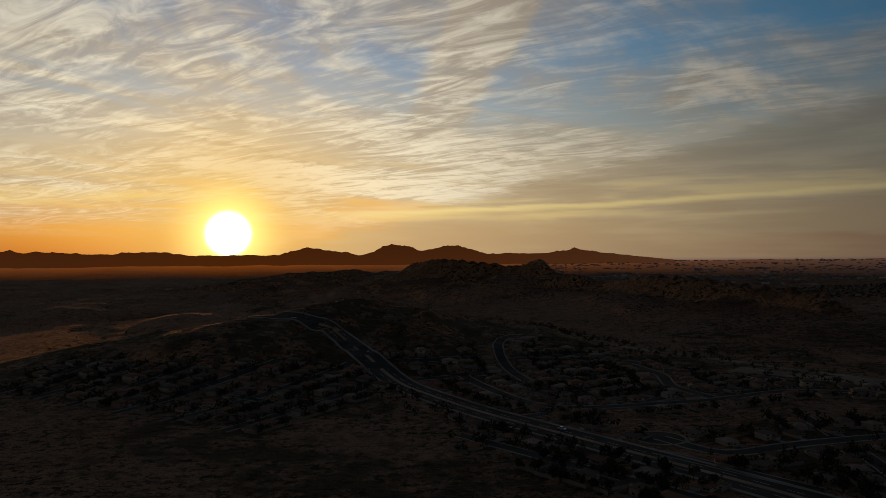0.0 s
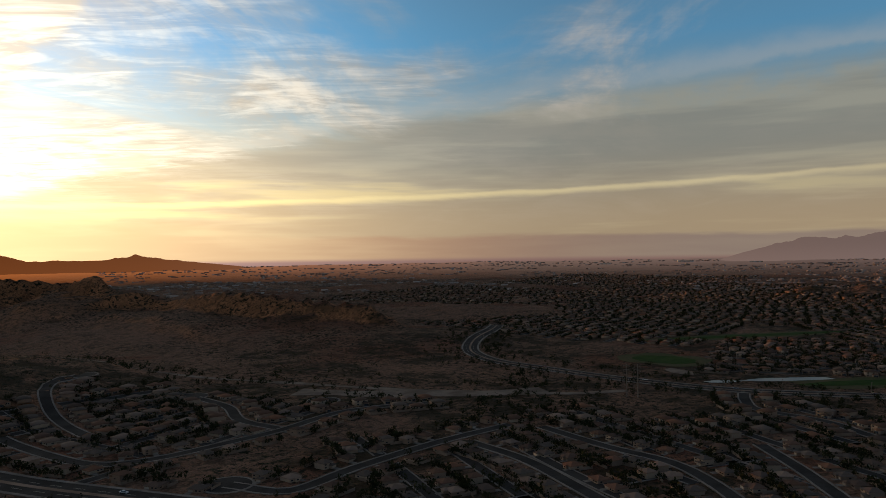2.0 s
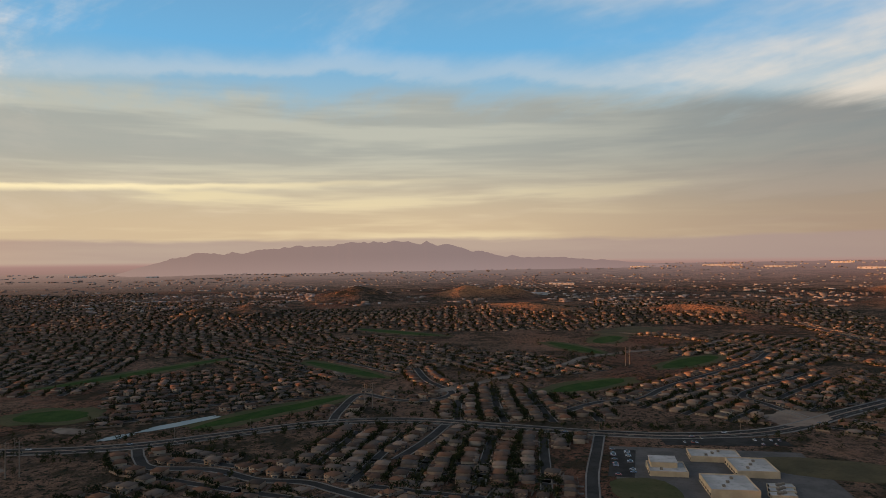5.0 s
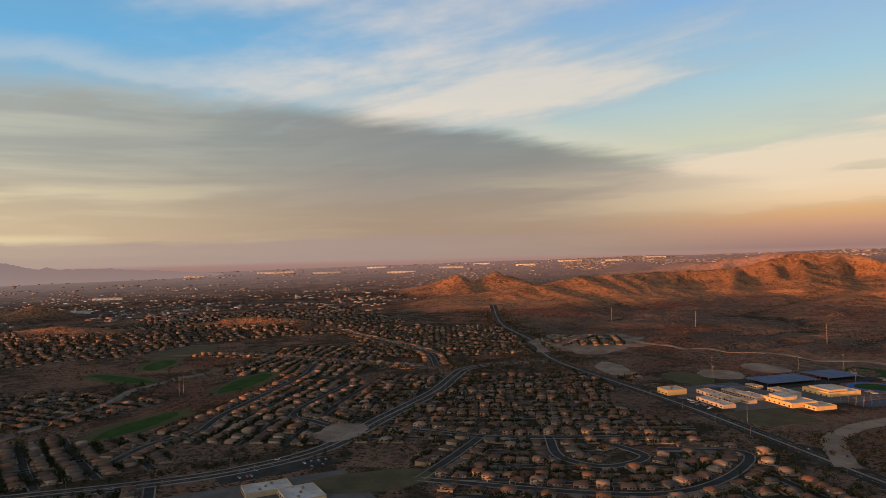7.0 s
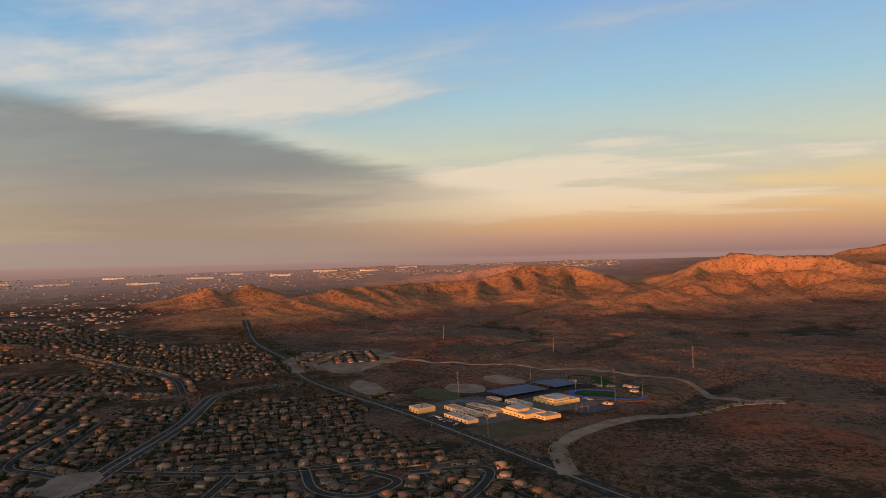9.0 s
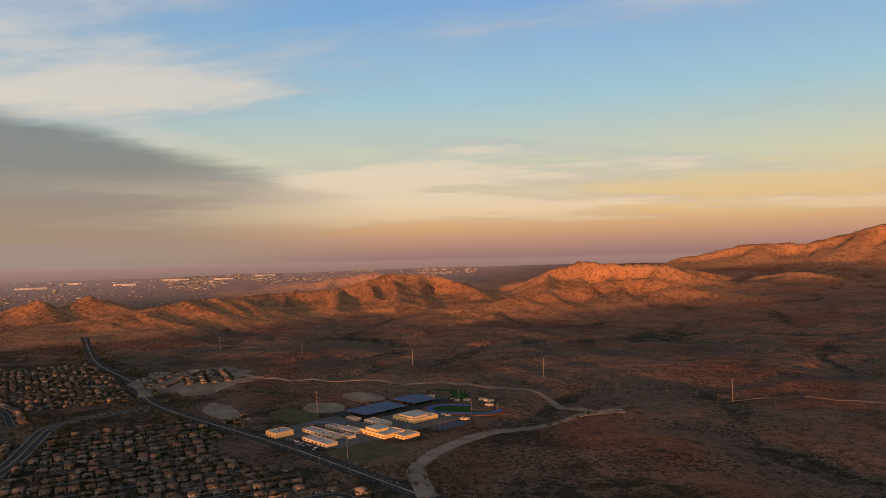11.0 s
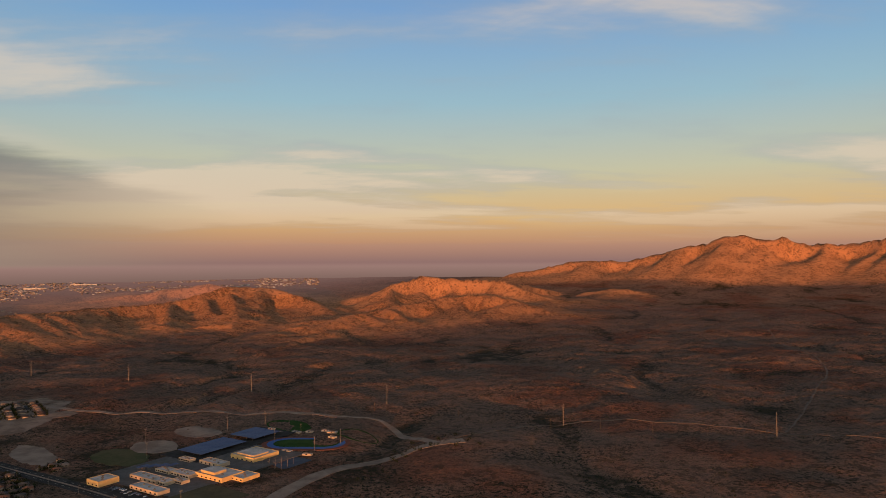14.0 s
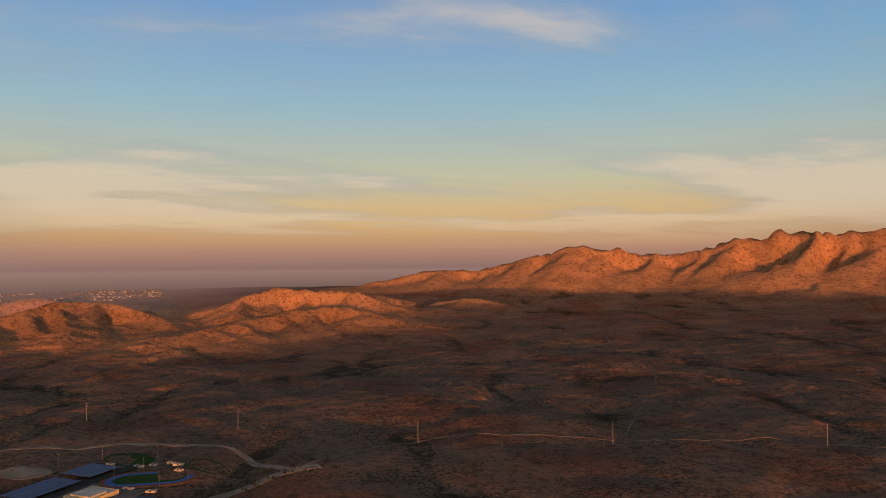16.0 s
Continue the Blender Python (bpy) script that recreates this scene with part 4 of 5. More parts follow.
def hip(x0, x1, y0, y1, z, rise, over=0.6):
    """A hipped roof with eaves and a closed underside."""
    x0, x1, y0, y1 = x0 - over, x1 + over, y0 - over, y1 + over
    w = min(x1 - x0, y1 - y0) / 2
    cx, cy = (x0 + x1) / 2, (y0 + y1) / 2
    ridge = [(x0 + w, cy, z + rise), (x1 - w, cy, z + rise)] if x1 - x0 >= y1 - y0 else [(cx, y0 + w, z + rise), (cx, y1 - w, z + rise)]
    low = [(x0, y0, z - 0.18), (x1, y0, z - 0.18), (x1, y1, z - 0.18), (x0, y1, z - 0.18)]
    eave = [(a, b, z) for a, b, _ in low]
    v = low + eave + ridge
    f = [(3, 2, 1, 0), (0, 1, 5, 4), (1, 2, 6, 5), (2, 3, 7, 6), (3, 0, 4, 7)]
    f += [(4, 5, 9, 8), (5, 6, 9), (6, 7, 8, 9), (7, 4, 8)] if x1 - x0 >= y1 - y0 else [(4, 5, 8), (5, 6, 9, 8), (6, 7, 9), (7, 4, 8, 9)]
    return v, f


HOUSE = 0.74                         # the suburb's houses are small ones
# the street lies on the -y side of each house
PLANS = [dict(body=[(-7, 7, -5, 8, 3.0, 2.6), (-7, -0.5, -9, -3, 2.9, 1.7)], garage=(-6.2, -1.4, -9.06), glass=[(1.5, 3.6, -5.06, 1.0), (4.4, 5.8, -5.06, 1.0)], side=[(7.06, 0, 2)], rear=[(-3, 0, 8.06), (2, 4, 8.06)]),
         dict(body=[(-6.5, 6.5, -6, 7, 5.6, 2.4), (0.8, 6.8, -9.5, -5, 3.0, 1.5)], garage=(1.4, 6.2, -9.56), glass=[(-5, -3, -6.06, 1.0), (-5, -3, -6.06, 3.7), (1.5, 3.5, -6.06, 3.7)], side=[(6.56, -2, 0)], rear=[(-4, -1, 7.06), (2, 4, 7.06)]),
         dict(body=[(-7.5, 7.5, -6, 6, 3.0, 2.5), (2, 7.5, 4, 9, 2.9, 1.6)], garage=(-6.8, -2.0, -6.06), glass=[(0.5, 2.5, -6.06, 1.0), (4, 6, -6.06, 1.0)], side=[(7.56, -3, -1)], rear=[(-5, -2, 6.06)]),
         dict(body=[(-6.8, 6.8, -5.5, 8.5, 3.1, 2.9), (-2.5, 2.8, -8, -4, 3.0, 1.5)], garage=(2.9, 6.5, -5.56), glass=[(-5.8, -3.6, -5.56, 1.0), (-1.2, 1.2, -8.06, 1.0)], side=[(6.86, 2, 4)], rear=[(-4, -1, 8.56), (1, 3, 8.56)])]


def house_meshes(plan):
    walls = boxes(*[(a + 0.02 * i, b - 0.02 * i, c, d - 0.02 * i, -1.5, h) for i, (a, b, c, d, h, r) in enumerate(plan["body"])])
    roof = joined([hip(a, b, c, d, h + 0.03 * i, r) for i, (a, b, c, d, h, r) in enumerate(plan["body"])])
    g0, g1, gy = plan["garage"]
    door = joined([(box(g0, g1, gy - 0.05, gy + 0.1, z, z + 0.5), BOX) for z in (0.05, 0.58, 1.11, 1.64)])
    panes = [boxes((a, b, y - 0.04, y + 0.08, z, z + 1.2)) for a, b, y, z in plan["glass"]]
    panes += [boxes((x - 0.08, x + 0.04, a, b, 1.0, 2.1)) for x, a, b in plan["side"]]
    panes += [boxes((a, b, y - 0.08, y + 0.04, 0.9, 2.2)) for a, b, y in plan["rear"]]
    drive = boxes((g0 - 0.3, g1 + 0.3, gy - 6.5, gy - 0.1, -0.6, 0.12))
    return walls, roof, door, panes, drive


def make_house(plan):
    walls, roof, door, panes, drive = house_meshes(plan)
    thing = new("house")
    part("wall", mesh_of("wall", *walls, STUCCO), thing)
    part("roof", mesh_of("roof", *roof, ROOF), thing)
    part("garage_door", mesh_of("garage_door", *door, DOOR), thing, "panelled steel garage door")
    part("driveway", mesh_of("driveway", *drive, CONCRETE), thing, "pale concrete driveway")
    for q in panes:
        part("window", mesh_of("window", *q, GLASS), thing)
    return thing


HOUSE_LABELS = ["single-storey stucco house with a brown hipped tile roof", "two-storey stucco house with a hipped clay tile roof",
                "long single-storey stucco house under a tiled hip roof", "deep single-storey stucco house with a tiled front gable wing"]
kinds = [make_house(p) for p in PLANS]
for ob, text in zip(kinds, HOUSE_LABELS):
    tagged(ob, text, "house", "houses of the suburb")
order = np.argsort(np.hypot(LOTS[:, 0], LOTS[:, 1]))
NEAR = order[:290]
used = set()
for n_th, i in enumerate(NEAR):
    x, y, turn, _f = LOTS[i]
    k = int(i * 7 + n_th) % 10
    k = 1 if k < 3 else (0 if k < 6 else (2 if k < 8 else 3))
    m = pose(x, y, H(x, y) + 0.12, 0, 0, turn) @ Matrix.Scale(HOUSE, 4)
    if k not in used:
        used.add(k)
        kinds[k].matrix_basis = m
    else:
        copy_thing(kinds[k], m)


def baked(pieces, places, name, m, label, category, scale=None):
    """Many copies of small meshes as one mesh of kind stuff."""
    arrays = [(np.array(v, float), np.concatenate([np.array(g) for g in f]), np.array([len(g) for g in f])) for v, f in pieces]
    all_v, loops, sizes, k = [], [], [], 0
    for i, (x, y, z, turn) in enumerate(places):
        v, corners, counts = arrays[i % len(arrays)]
        c, s = math.cos(radians(turn)), math.sin(radians(turn))
        q = v * (scale[i] if scale is not None else 1.0)
        all_v.append(np.column_stack([x + c * q[:, 0] - s * q[:, 1], y + s * q[:, 0] + c * q[:, 1], z + q[:, 2]]))
        loops.append(corners + k)
        sizes.append(counts)
        k += len(v)
    all_v, loops, sizes = np.vstack(all_v), np.concatenate(loops), np.concatenate(sizes)
    mesh = bpy.data.meshes.new(name)
    mesh.vertices.add(len(all_v))
    mesh.vertices.foreach_set("co", all_v.ravel())
    mesh.loops.add(len(loops))
    mesh.loops.foreach_set("vertex_index", loops.astype(np.int32))
    mesh.polygons.add(len(sizes))
    mesh.polygons.foreach_set("loop_start", np.concatenate([[0], np.cumsum(sizes)[:-1]]).astype(np.int32))
    mesh.materials.append(m)
    mesh.update(calc_edges=True)
    return tagged(new(name, mesh), label, category, kind="stuff")


REST = LOTS[order[290:]]
rest_z = height(REST[:, 0], REST[:, 1]) + 0.1
rest = [(x, y, z, t) for (x, y, t, _f), z in zip(REST, rest_z)]
sets = [house_meshes(p) for p in PLANS]
mixed = [sets[k] for k in (0, 1, 2, 0, 3, 1, 2)]
baked([q[0] for q in mixed], rest, "house_walls", STUCCO_FAR, "tan stucco walls of more distant suburban houses", "houses", [HOUSE] * len(rest))
baked([q[1] for q in mixed], rest, "house_roofs", ROOF_FAR, "brown and terracotta tile roofs of distant houses", "houses", [HOUSE] * len(rest))
baked([joined(q[3] + [q[2]]) for q in mixed], rest[:2100], "house_windows", GLASS, "dark windows and doors of distant houses", "windows", [HOUSE] * 2100)

# ---------------------------------------------------------------- the far plain: sheds and roofs


def shed_mesh(length, depth, tall):
    return boxes((-length / 2, length / 2, -depth / 2, depth / 2, -6, tall), (-length / 2 + 1, length / 2 - 1, -depth / 2 + 1, depth / 2 - 1, tall, tall + 0.8))


# azimuth, distance, length, height
SHEDS = [(-96, 4450, 110, 6), (-102, 4500, 220, 8), (-106, 4350, 160, 7), (-110, 4600, 120, 7), (-112, 4250, 170, 8), (-116, 4450, 150, 7),
         (-118.5, 4650, 110, 7), (-122, 4400, 120, 7), (-125.5, 4600, 150, 7), (-129, 4500, 110, 7), (-58, 4300, 70, 6), (-53, 4450, 90, 6),
         (-47, 4300, 60, 6), (-77, 4200, 80, 6), (-88, 2900, 90, 6), (-90, 3500, 120, 6), (-132, 4700, 140, 7)]
for k, (az, dist, length, tall) in enumerate(SHEDS):
    ground_at = way(az, 0) * dist
    shed = new("warehouse")
    shed.matrix_basis = pose(ground_at.x, ground_at.y, H(ground_at.x, ground_at.y), 0, 0, az + (k % 3 - 1) * 6)
    v, f = boxes((-length / 2, length / 2, -25, 25, -8, tall))
    part("wall", mesh_of("wall", v, f, WALL_WHITE), shed)
    v, f = boxes((-length / 2 + 1, length / 2 - 1, -24, 24, tall, tall + 1.0))
    part("roof", mesh_of("roof", v, f, ROOF_WHITE), shed)
    for d in np.arange(-length / 2 + 12, length / 2 - 8, 24):
        v, f = boxes((d, d + 8, -25.3, -24.9, 0, 6))
        part("loading_door", mesh_of("loading_door", v, f, DOOR), shed)
    tagged(shed, "long pale flat-roofed warehouse far out on the plain", "warehouse", "warehouses on the plain")

rng = np.random.default_rng(5)
far_az = np.concatenate([rng.uniform(-70, -8, 4200), rng.uniform(-135, -60, 4200), rng.uniform(-149, -125, 1800)])
far_r = np.concatenate([rng.uniform(2300, 4850, 8400), rng.uniform(4000, 4900, 1800)])
clump = fractal(far_az * 30, far_r, 130, 2, 77)
sel = clump > 0.47
far_az, far_r = far_az[sel], far_r[sel]
fx, fy = -far_r * np.sin(np.radians(far_az)), far_r * np.cos(np.radians(far_az))
flat_enough = lie_of(fx, fy)[1] < 8
far_az, fx, fy = far_az[flat_enough], fx[flat_enough], fy[flat_enough]
fz = height(fx, fy)
block = [boxes((-w, w, -d, d, -5, h)) for w, d, h in ((5, 5, 3), (7, 5, 3.5), (5, 5, 5), (12, 6, 4), (6, 5, 3))]
baked(block, [(x, y, z, a + rng.normal(0, 8)) for x, y, z, a in zip(fx, fy, fz, far_az)], "distant_buildings", BLOCK_FAR, "small pale buildings scattered over the distant plain", "buildings")

# ---------------------------------------------------------------- school campuses


def hall(x, y, ha, hb, tall, turn, wall, label, upper=None, windows=4, parapet=0.9):
    """A flat-roofed school block: walls, a parapet round a pale roof, windows, doors and roof machines."""
    tall = tall * 0.58
    upper = (*upper[:4], upper[4] * 0.62) if upper else None
    thing = new("school_building")
    thing.matrix_basis = pose(x, y, H(x, y), 0, 0, turn)
    v, f = boxes((-ha, ha, -hb, hb, -1, tall))
    part("wall", mesh_of("wall", v, f, wall), thing)
    v, f = boxes((-ha + 0.5, ha - 0.5, -hb + 0.5, hb - 0.5, tall, tall + 0.25))
    part("roof", mesh_of("roof", v, f, ROOF_WHITE), thing)
    t = 0.45
    v, f = boxes((-ha, ha, -hb, -hb + t, tall, tall + parapet), (-ha, ha, hb - t, hb, tall, tall + parapet), (-ha, -ha + t, -hb + t, hb - t, tall, tall + parapet), (ha - t, ha, -hb + t, hb - t, tall, tall + parapet))
    part("parapet", mesh_of("parapet", v, f, wall), thing)
    if upper:
        ux, uy, ua, ub, uh = upper
        v, f = boxes((ux - ua, ux + ua, uy - ub, uy + ub, tall + 0.25, uh))
        part("upper_wall", mesh_of("upper_wall", v, f, wall), thing)
        v, f = boxes((ux - ua - 0.4, ux + ua + 0.4, uy - ub - 0.4, uy + ub + 0.4, uh, uh + 0.5))
        part("upper_roof", mesh_of("upper_roof", v, f, ROOF_WHITE), thing)
    for k in range(windows):
        wx = -ha + (k + 0.5) * 2 * ha / windows
        for s in (-1, 1):
            v, f = boxes((wx - 1.3, wx + 1.3, s * hb - 0.08, s * hb + 0.08, 1.0, 2.6))
            part("window", mesh_of("window", v, f, GLASS), thing)
    for k in range(3):
        mx, my = -ha * 0.5 + k * ha * 0.5, hb * (0.35 - 0.3 * k)
        if upper and abs(mx - upper[0]) < upper[2] + 2 and abs(my - upper[1]) < upper[3] + 2:
            continue
        v, f = boxes((mx - 1.2, mx + 1.2, my - 0.9, my + 0.9, tall + 0.25, tall + 1.5))
        part("roof_unit", mesh_of("roof_unit", v, f, STEEL), thing, "grey metal roof unit")
    return tagged(thing, label, "school building", "school buildings")


# the high school beside the highway
hall(672, -642, 12, 13, 10, -12, WALL_OCHRE, "square ochre stucco hall with a pale flat roof", None, 3)
for sx, sy, ha, hb, tall in ((632, -672, 26, 8, 6), (600, -640, 26, 8, 6), (606, -668, 14, 8, 5.5), (602, -700, 17, 8, 6), (634, -704, 13, 7, 5), (644, -752, 11, 5, 5), (588, -676, 10, 6, 5)):
    hall(sx, sy, ha, hb, tall, -12, WALL_CREAM, "low cream classroom block with a white flat roof", None, 6)
hall(560, -712, 24, 17, 8, -12, WALL_OCHRE, "ochre stucco school hall with stepped white roofs", (6, 4, 12, 9, 13), 6)
hall(526, -716, 11, 13, 6, -12, WALL_OCHRE, "low ochre wing of the school hall", None, 3)
hall(600, -752, 20, 8, 6, -12, WALL_CREAM, "pale classroom block between the school halls", None, 5)
hall(573, -800, 22, 22, 9, -12, WALL_OCHRE, "ochre stucco gymnasium with a white roof", (0, 4, 16, 13, 12), 5)
for k, (sx, sy) in enumerate(((640, -935), (618, -925), (600, -942), (585, -955), (560, -962), (541, -948), (523, -918), (512, -832), (548, -838))):
    hall(sx, sy, 5.5 + k % 3, 3.2, 3.4, 20 * (k % 2) - 12, WALL_CREAM, "small pale sports pavilion with a flat roof", None, 1, 0.3)


def sheet(name, x, y, ha, hb, turn, m, label, category, top=0.3):
    v, f = boxes((-ha, ha, -hb, hb, -1.2, 0))
    ob = new(name, mesh_of(name, v, f, m))
    ob.matrix_basis = pose(x, y, H(x, y) + top, 0, 0, turn)
    return tagged(ob, label, category, kind="structure")


sheet("campus_paving", 610, -745, 75, 105, -10, CONCRETE_DARK, "worn grey paving between the school blocks", "paving", 0.14)
sheet("car_park", 618, -624, 38, 6.5, -13, ASPHALT, "dark asphalt car park along the highway", "car park", 0.22)
sheet("sports_court", 520, -782, 21, 36, -12, ASPHALT_BLUE, "blue-grey hard sports courts", "sports court", 0.2)
sheet("playing_field", 524, -640, 34, 36, -14, DRY_GRASS, "dormant brown school playing field", "playing field", 0.22)
patch("ball_field", 742, -735, 52, 32, -20, ROUGH_GRASS, "olive grass outfield behind the school", 0.24, 70, 2.2, 0.15)
patch("ball_field", 735, -790, 38, 30, -20, TRACK_DIRT, "reddish dirt infield of a ball field", 0.34, 71, 2.0, 0.1, "ball field")
patch("ball_field", 735, -880, 40, 28, -10, TRACK_DIRT, "reddish dirt infield of a ball field", 0.24, 72, 2.0, 0.1, "ball field")
patch("ball_field", 634, -972, 40, 32, -20, GRASS, "dark green grass ball field", 0.26, 73, 2.0, 0.05, "ball field")
patch("ball_field", 500, -950, 42, 22, -30, GRASS, "dark green grass practice field", 0.26, 74, 2.4, 0.08, "ball field")


def canopy(x, y, ha, hb, turn):
    """A car park roofed with panels on posts."""
    thing = new("shade_canopy")
    thing.matrix_basis = pose(x, y, H(x, y), 0, 0, turn)
    for k in range(4):
        x0 = -ha + k * ha / 2 + 0.3
        v, f = boxes((x0, x0 + ha / 2 - 0.6, -hb, hb, 4.2 + 0.1 * k, 4.5 + 0.1 * k))
        part("panel", mesh_of("panel", v, f, CANOPY), thing)
        for py in (-hb + 3, 0, hb - 3):
            v, f = boxes((x0 + ha / 4 - 0.4, x0 + ha / 4 - 0.1, py - 0.15, py + 0.15, -0.5, 4.25 + 0.1 * k))
            part("post", mesh_of("post", v, f, STEEL), thing)
    tagged(thing, "long blue panel canopy on steel posts over parking", "canopy", "canopies beside the school")


sheet("car_park", 645, -845, 36, 92, -10, ASPHALT, "asphalt car park beside the school", "car park", 0.2)
canopy(652, -812, 24, 40, -10)
canopy(640, -892, 26, 26, -10)
for k in range(4):
    canopy(668 - 10 * k, -700 - 6 * k, 4, 8, -12)


def stadium(x, y, half, wide, turn):
    """A running track: blue apron, red lanes, grass inside."""
    def ring(r, name, m, label, top):
        a = np.linspace(-np.pi / 2, np.pi / 2, 17)
        right = [(half + r * math.cos(t), r * math.sin(t)) for t in a]
        pts = right + [(-p, -q) for p, q in right]
        k = len(pts)
        v = [(p, q, top) for p, q in pts] + [(p, q, top - 0.8) for p, q in pts]
        f = [tuple(range(k))] + [(i, i + k, (i + 1) % k + k, (i + 1) % k) for i in range(k)]
        ob = new(name, mesh_of(name, v, f, m))
        ob.matrix_basis = pose(x, y, H(x, y), 0, 0, turn)
        tagged(ob, label, "sports ground", kind="structure")
    ring(wide + 7, "track_apron", CLAY, "red-brown ground round the running track", 0.26)
    ring(wide, "running_track", BLUE, "bright blue running track", 0.36)
    ring(wide - 9, "sports_field", GRASS, "dark green sports field inside the track", 0.46)


stadium(545, -882, 26, 30, 20)

# the primary school beside the boulevard
sheet("campus_paving", 515, -118, 62, 72, 0, CONCRETE_DARK, "worn grey paving round the primary school", "paving", 0.14)
hall(514, -82, 13, 13, 5, 0, WALL_CREAM, "cream stucco school block with a raised hall", (6, 2, 8, 9, 11), 4)
hall(552, -121, 11, 18, 6, 0, WALL_CREAM, "cream stucco classroom block with a white roof", None, 4)
hall(523, -141, 17, 14, 7, 2, WALL_CREAM, "large cream stucco block with a white flat roof", None, 6)
hall(478, -116, 17, 15, 8, 2, WALL_CREAM, "large cream stucco hall with a pale roof", None, 6)
for k in range(3):
    hall(486 - 9 * k, -150 + 2 * k, 3.6, 8, 3.5, 4, WALL_CREAM, "small white-roofed portable classroom", None, 1, 0.2)
sheet("car_park", 532, -53, 36, 9, -6, ASPHALT, "asphalt car park beside the primary school", "car park", 0.24)
sheet("car_park", 604, -140, 13, 50, 5, ASPHALT, "long asphalt car park along the boulevard", "car park", 0.24)
patch("playing_field", 535, -200, 52, 26, 80, DRY_GRASS, "dormant brown playing field", 0.24, 80, 2.4, 0.12)
patch("playing_field", 470, -62, 26, 22, 10, ROUGH_GRASS, "olive grass beside the primary school", 0.22, 81, 2.6, 0.1)


def make_car():
    thing = new("car")
    v, f = joined([(box(-2.2, 2.2, -0.9, 0.9, 0.35, 0.95, 0.08), BOX)])
    part("body", mesh_of("body", v, f, PAINT), thing)
    v, f = joined([(box(-1.3, 1.0, -0.8, 0.8, 0.95, 1.5, 0.25), BOX)])
    part("cabin", mesh_of("cabin", v, f, GLASS), thing)
    wheel = []
    a = np.linspace(0, 2 * np.pi, 11)[:-1]
    v = [(0.33 * math.cos(t), -0.1, 0.33 * math.sin(t)) for t in a] + [(0.33 * math.cos(t), 0.1, 0.33 * math.sin(t)) for t in a]
    f = [tuple(range(10)), tuple(range(19, 9, -1))] + [(i, i + 10, (i + 1) % 10 + 10, (i + 1) % 10) for i in range(10)]
    tyre = mesh_of("wheel", v, f, RUBBER)
    for wx in (-1.4, 1.4):
        for wy in (-0.82, 0.82):
            part("wheel", tyre, thing).location = (wx, wy, 0.33)
    return tagged(thing, "parked family car on asphalt", "car", "parked cars")


car = make_car()
spots = [(532 + u, -53 + v, 84) for u in np.arange(-32, 33, 3.4) for v in (-5.5, 5.5) if rng.random() < 0.45]
spots += [(604 + u, -140 + v, 5) for v in np.arange(-44, 45, 3.2) for u in (-8, 6) if rng.random() < 0.28]
spots += [(618 + u, -624 - 0.23 * u + v, 77) for u in np.arange(-34, 35, 3.2) for v in (-3, 3) if rng.random() < 0.4]
for k in range(34):
    line = MAIN[k % 3]
    i = int(rng.integers(4, len(line) - 5))
    d = (line[i + 1] - line[i]) / np.linalg.norm(line[i + 1] - line[i])
    s = 1 if k % 2 else -1
    q = line[i] + s * 5.5 * np.array([-d[1], d[0]])
    spots.append((q[0], q[1], math.degrees(math.atan2(d[1], d[0]))))
for k, (x, y, turn) in enumerate(spots):
    m = pose(x, y, H(x, y) + 0.26, 0, 0, turn)
    if k:
        copy_thing(car, m)
    else:
        car.matrix_basis = m

# ---------------------------------------------------------------- poles and masts


def tube(r0, r1, z0, z1, sides=8, x=0.0, y=0.0):
    a = np.linspace(0, 2 * np.pi, sides + 1)[:-1]
    v = [(x + r0 * math.cos(t), y + r0 * math.sin(t), z0) for t in a] + [(x + r1 * math.cos(t), y + r1 * math.sin(t), z1) for t in a]
    f = [tuple(range(sides - 1, -1, -1)), tuple(range(sides, 2 * sides))] + [(i, (i + 1) % sides, (i + 1) % sides + sides, i + sides) for i in range(sides)]
    return v, f


def make_mast(tall, r, arms, m, name, label, group):
    """A power pole with cross arms and insulators."""
    thing = new(name)
    part("pole", mesh_of("pole", *tube(r, r * 0.55, -1.5, tall), m), thing)
    for z, reach in arms:
        v, f = boxes((-0.14, 0.14, -reach, reach, z, z + 0.28))
        arm = part("cross_arm", mesh_of("cross_arm", v, f, m), thing)
        for y in (-reach + 0.2, reach - 0.2):
            part("insulator", mesh_of("insulator", *tube(0.16, 0.1, z - 1.4, z, 6, 0, y), STEEL), arm)
    return tagged(thing, label, "power pole", group)


def plant_row(thing, places):
    for k, (x, y, turn) in enumerate(places):
        m = pose(x, y, H(x, y), 0, 0, turn)
        if k:
            copy_thing(thing, m)
        else:
            thing.matrix_basis = m


plant_row(make_mast(36, 0.75, [(34, 3.2), (30, 4.2), (26, 3.2)], STEEL, "transmission_mast", "tall weathered steel transmission mast in the desert", "masts across the desert"),
          [(1500, -1210, 0), (1185, -1192, 0), (872, -1200, 0), (556, -1170, 0), (232, -1160, 0), (-85, -1160, 0), (-405, -1165, 0), (-725, -1170, 0)])
plant_row(make_mast(17, 0.34, [(15.6, 1.6)], WOOD, "utility_pole", "tarred wooden utility pole with one cross arm", "utility poles across the desert"),
          [(1180 - 78 * k, -1120 - (k % 2) * 3, 4) for k in range(24)])
plant_row(make_mast(26, 0.55, [(24.5, 2.4), (21.5, 2.4)], STEEL, "transmission_mast", "dark steel transmission mast beside the boulevard", "masts beside the golf course"),
          [(432, 378, 30), (437, 371, 30), (690, 190, 40), (694, 183, 40), (1010, -95, 40), (1016, -101, 40)])


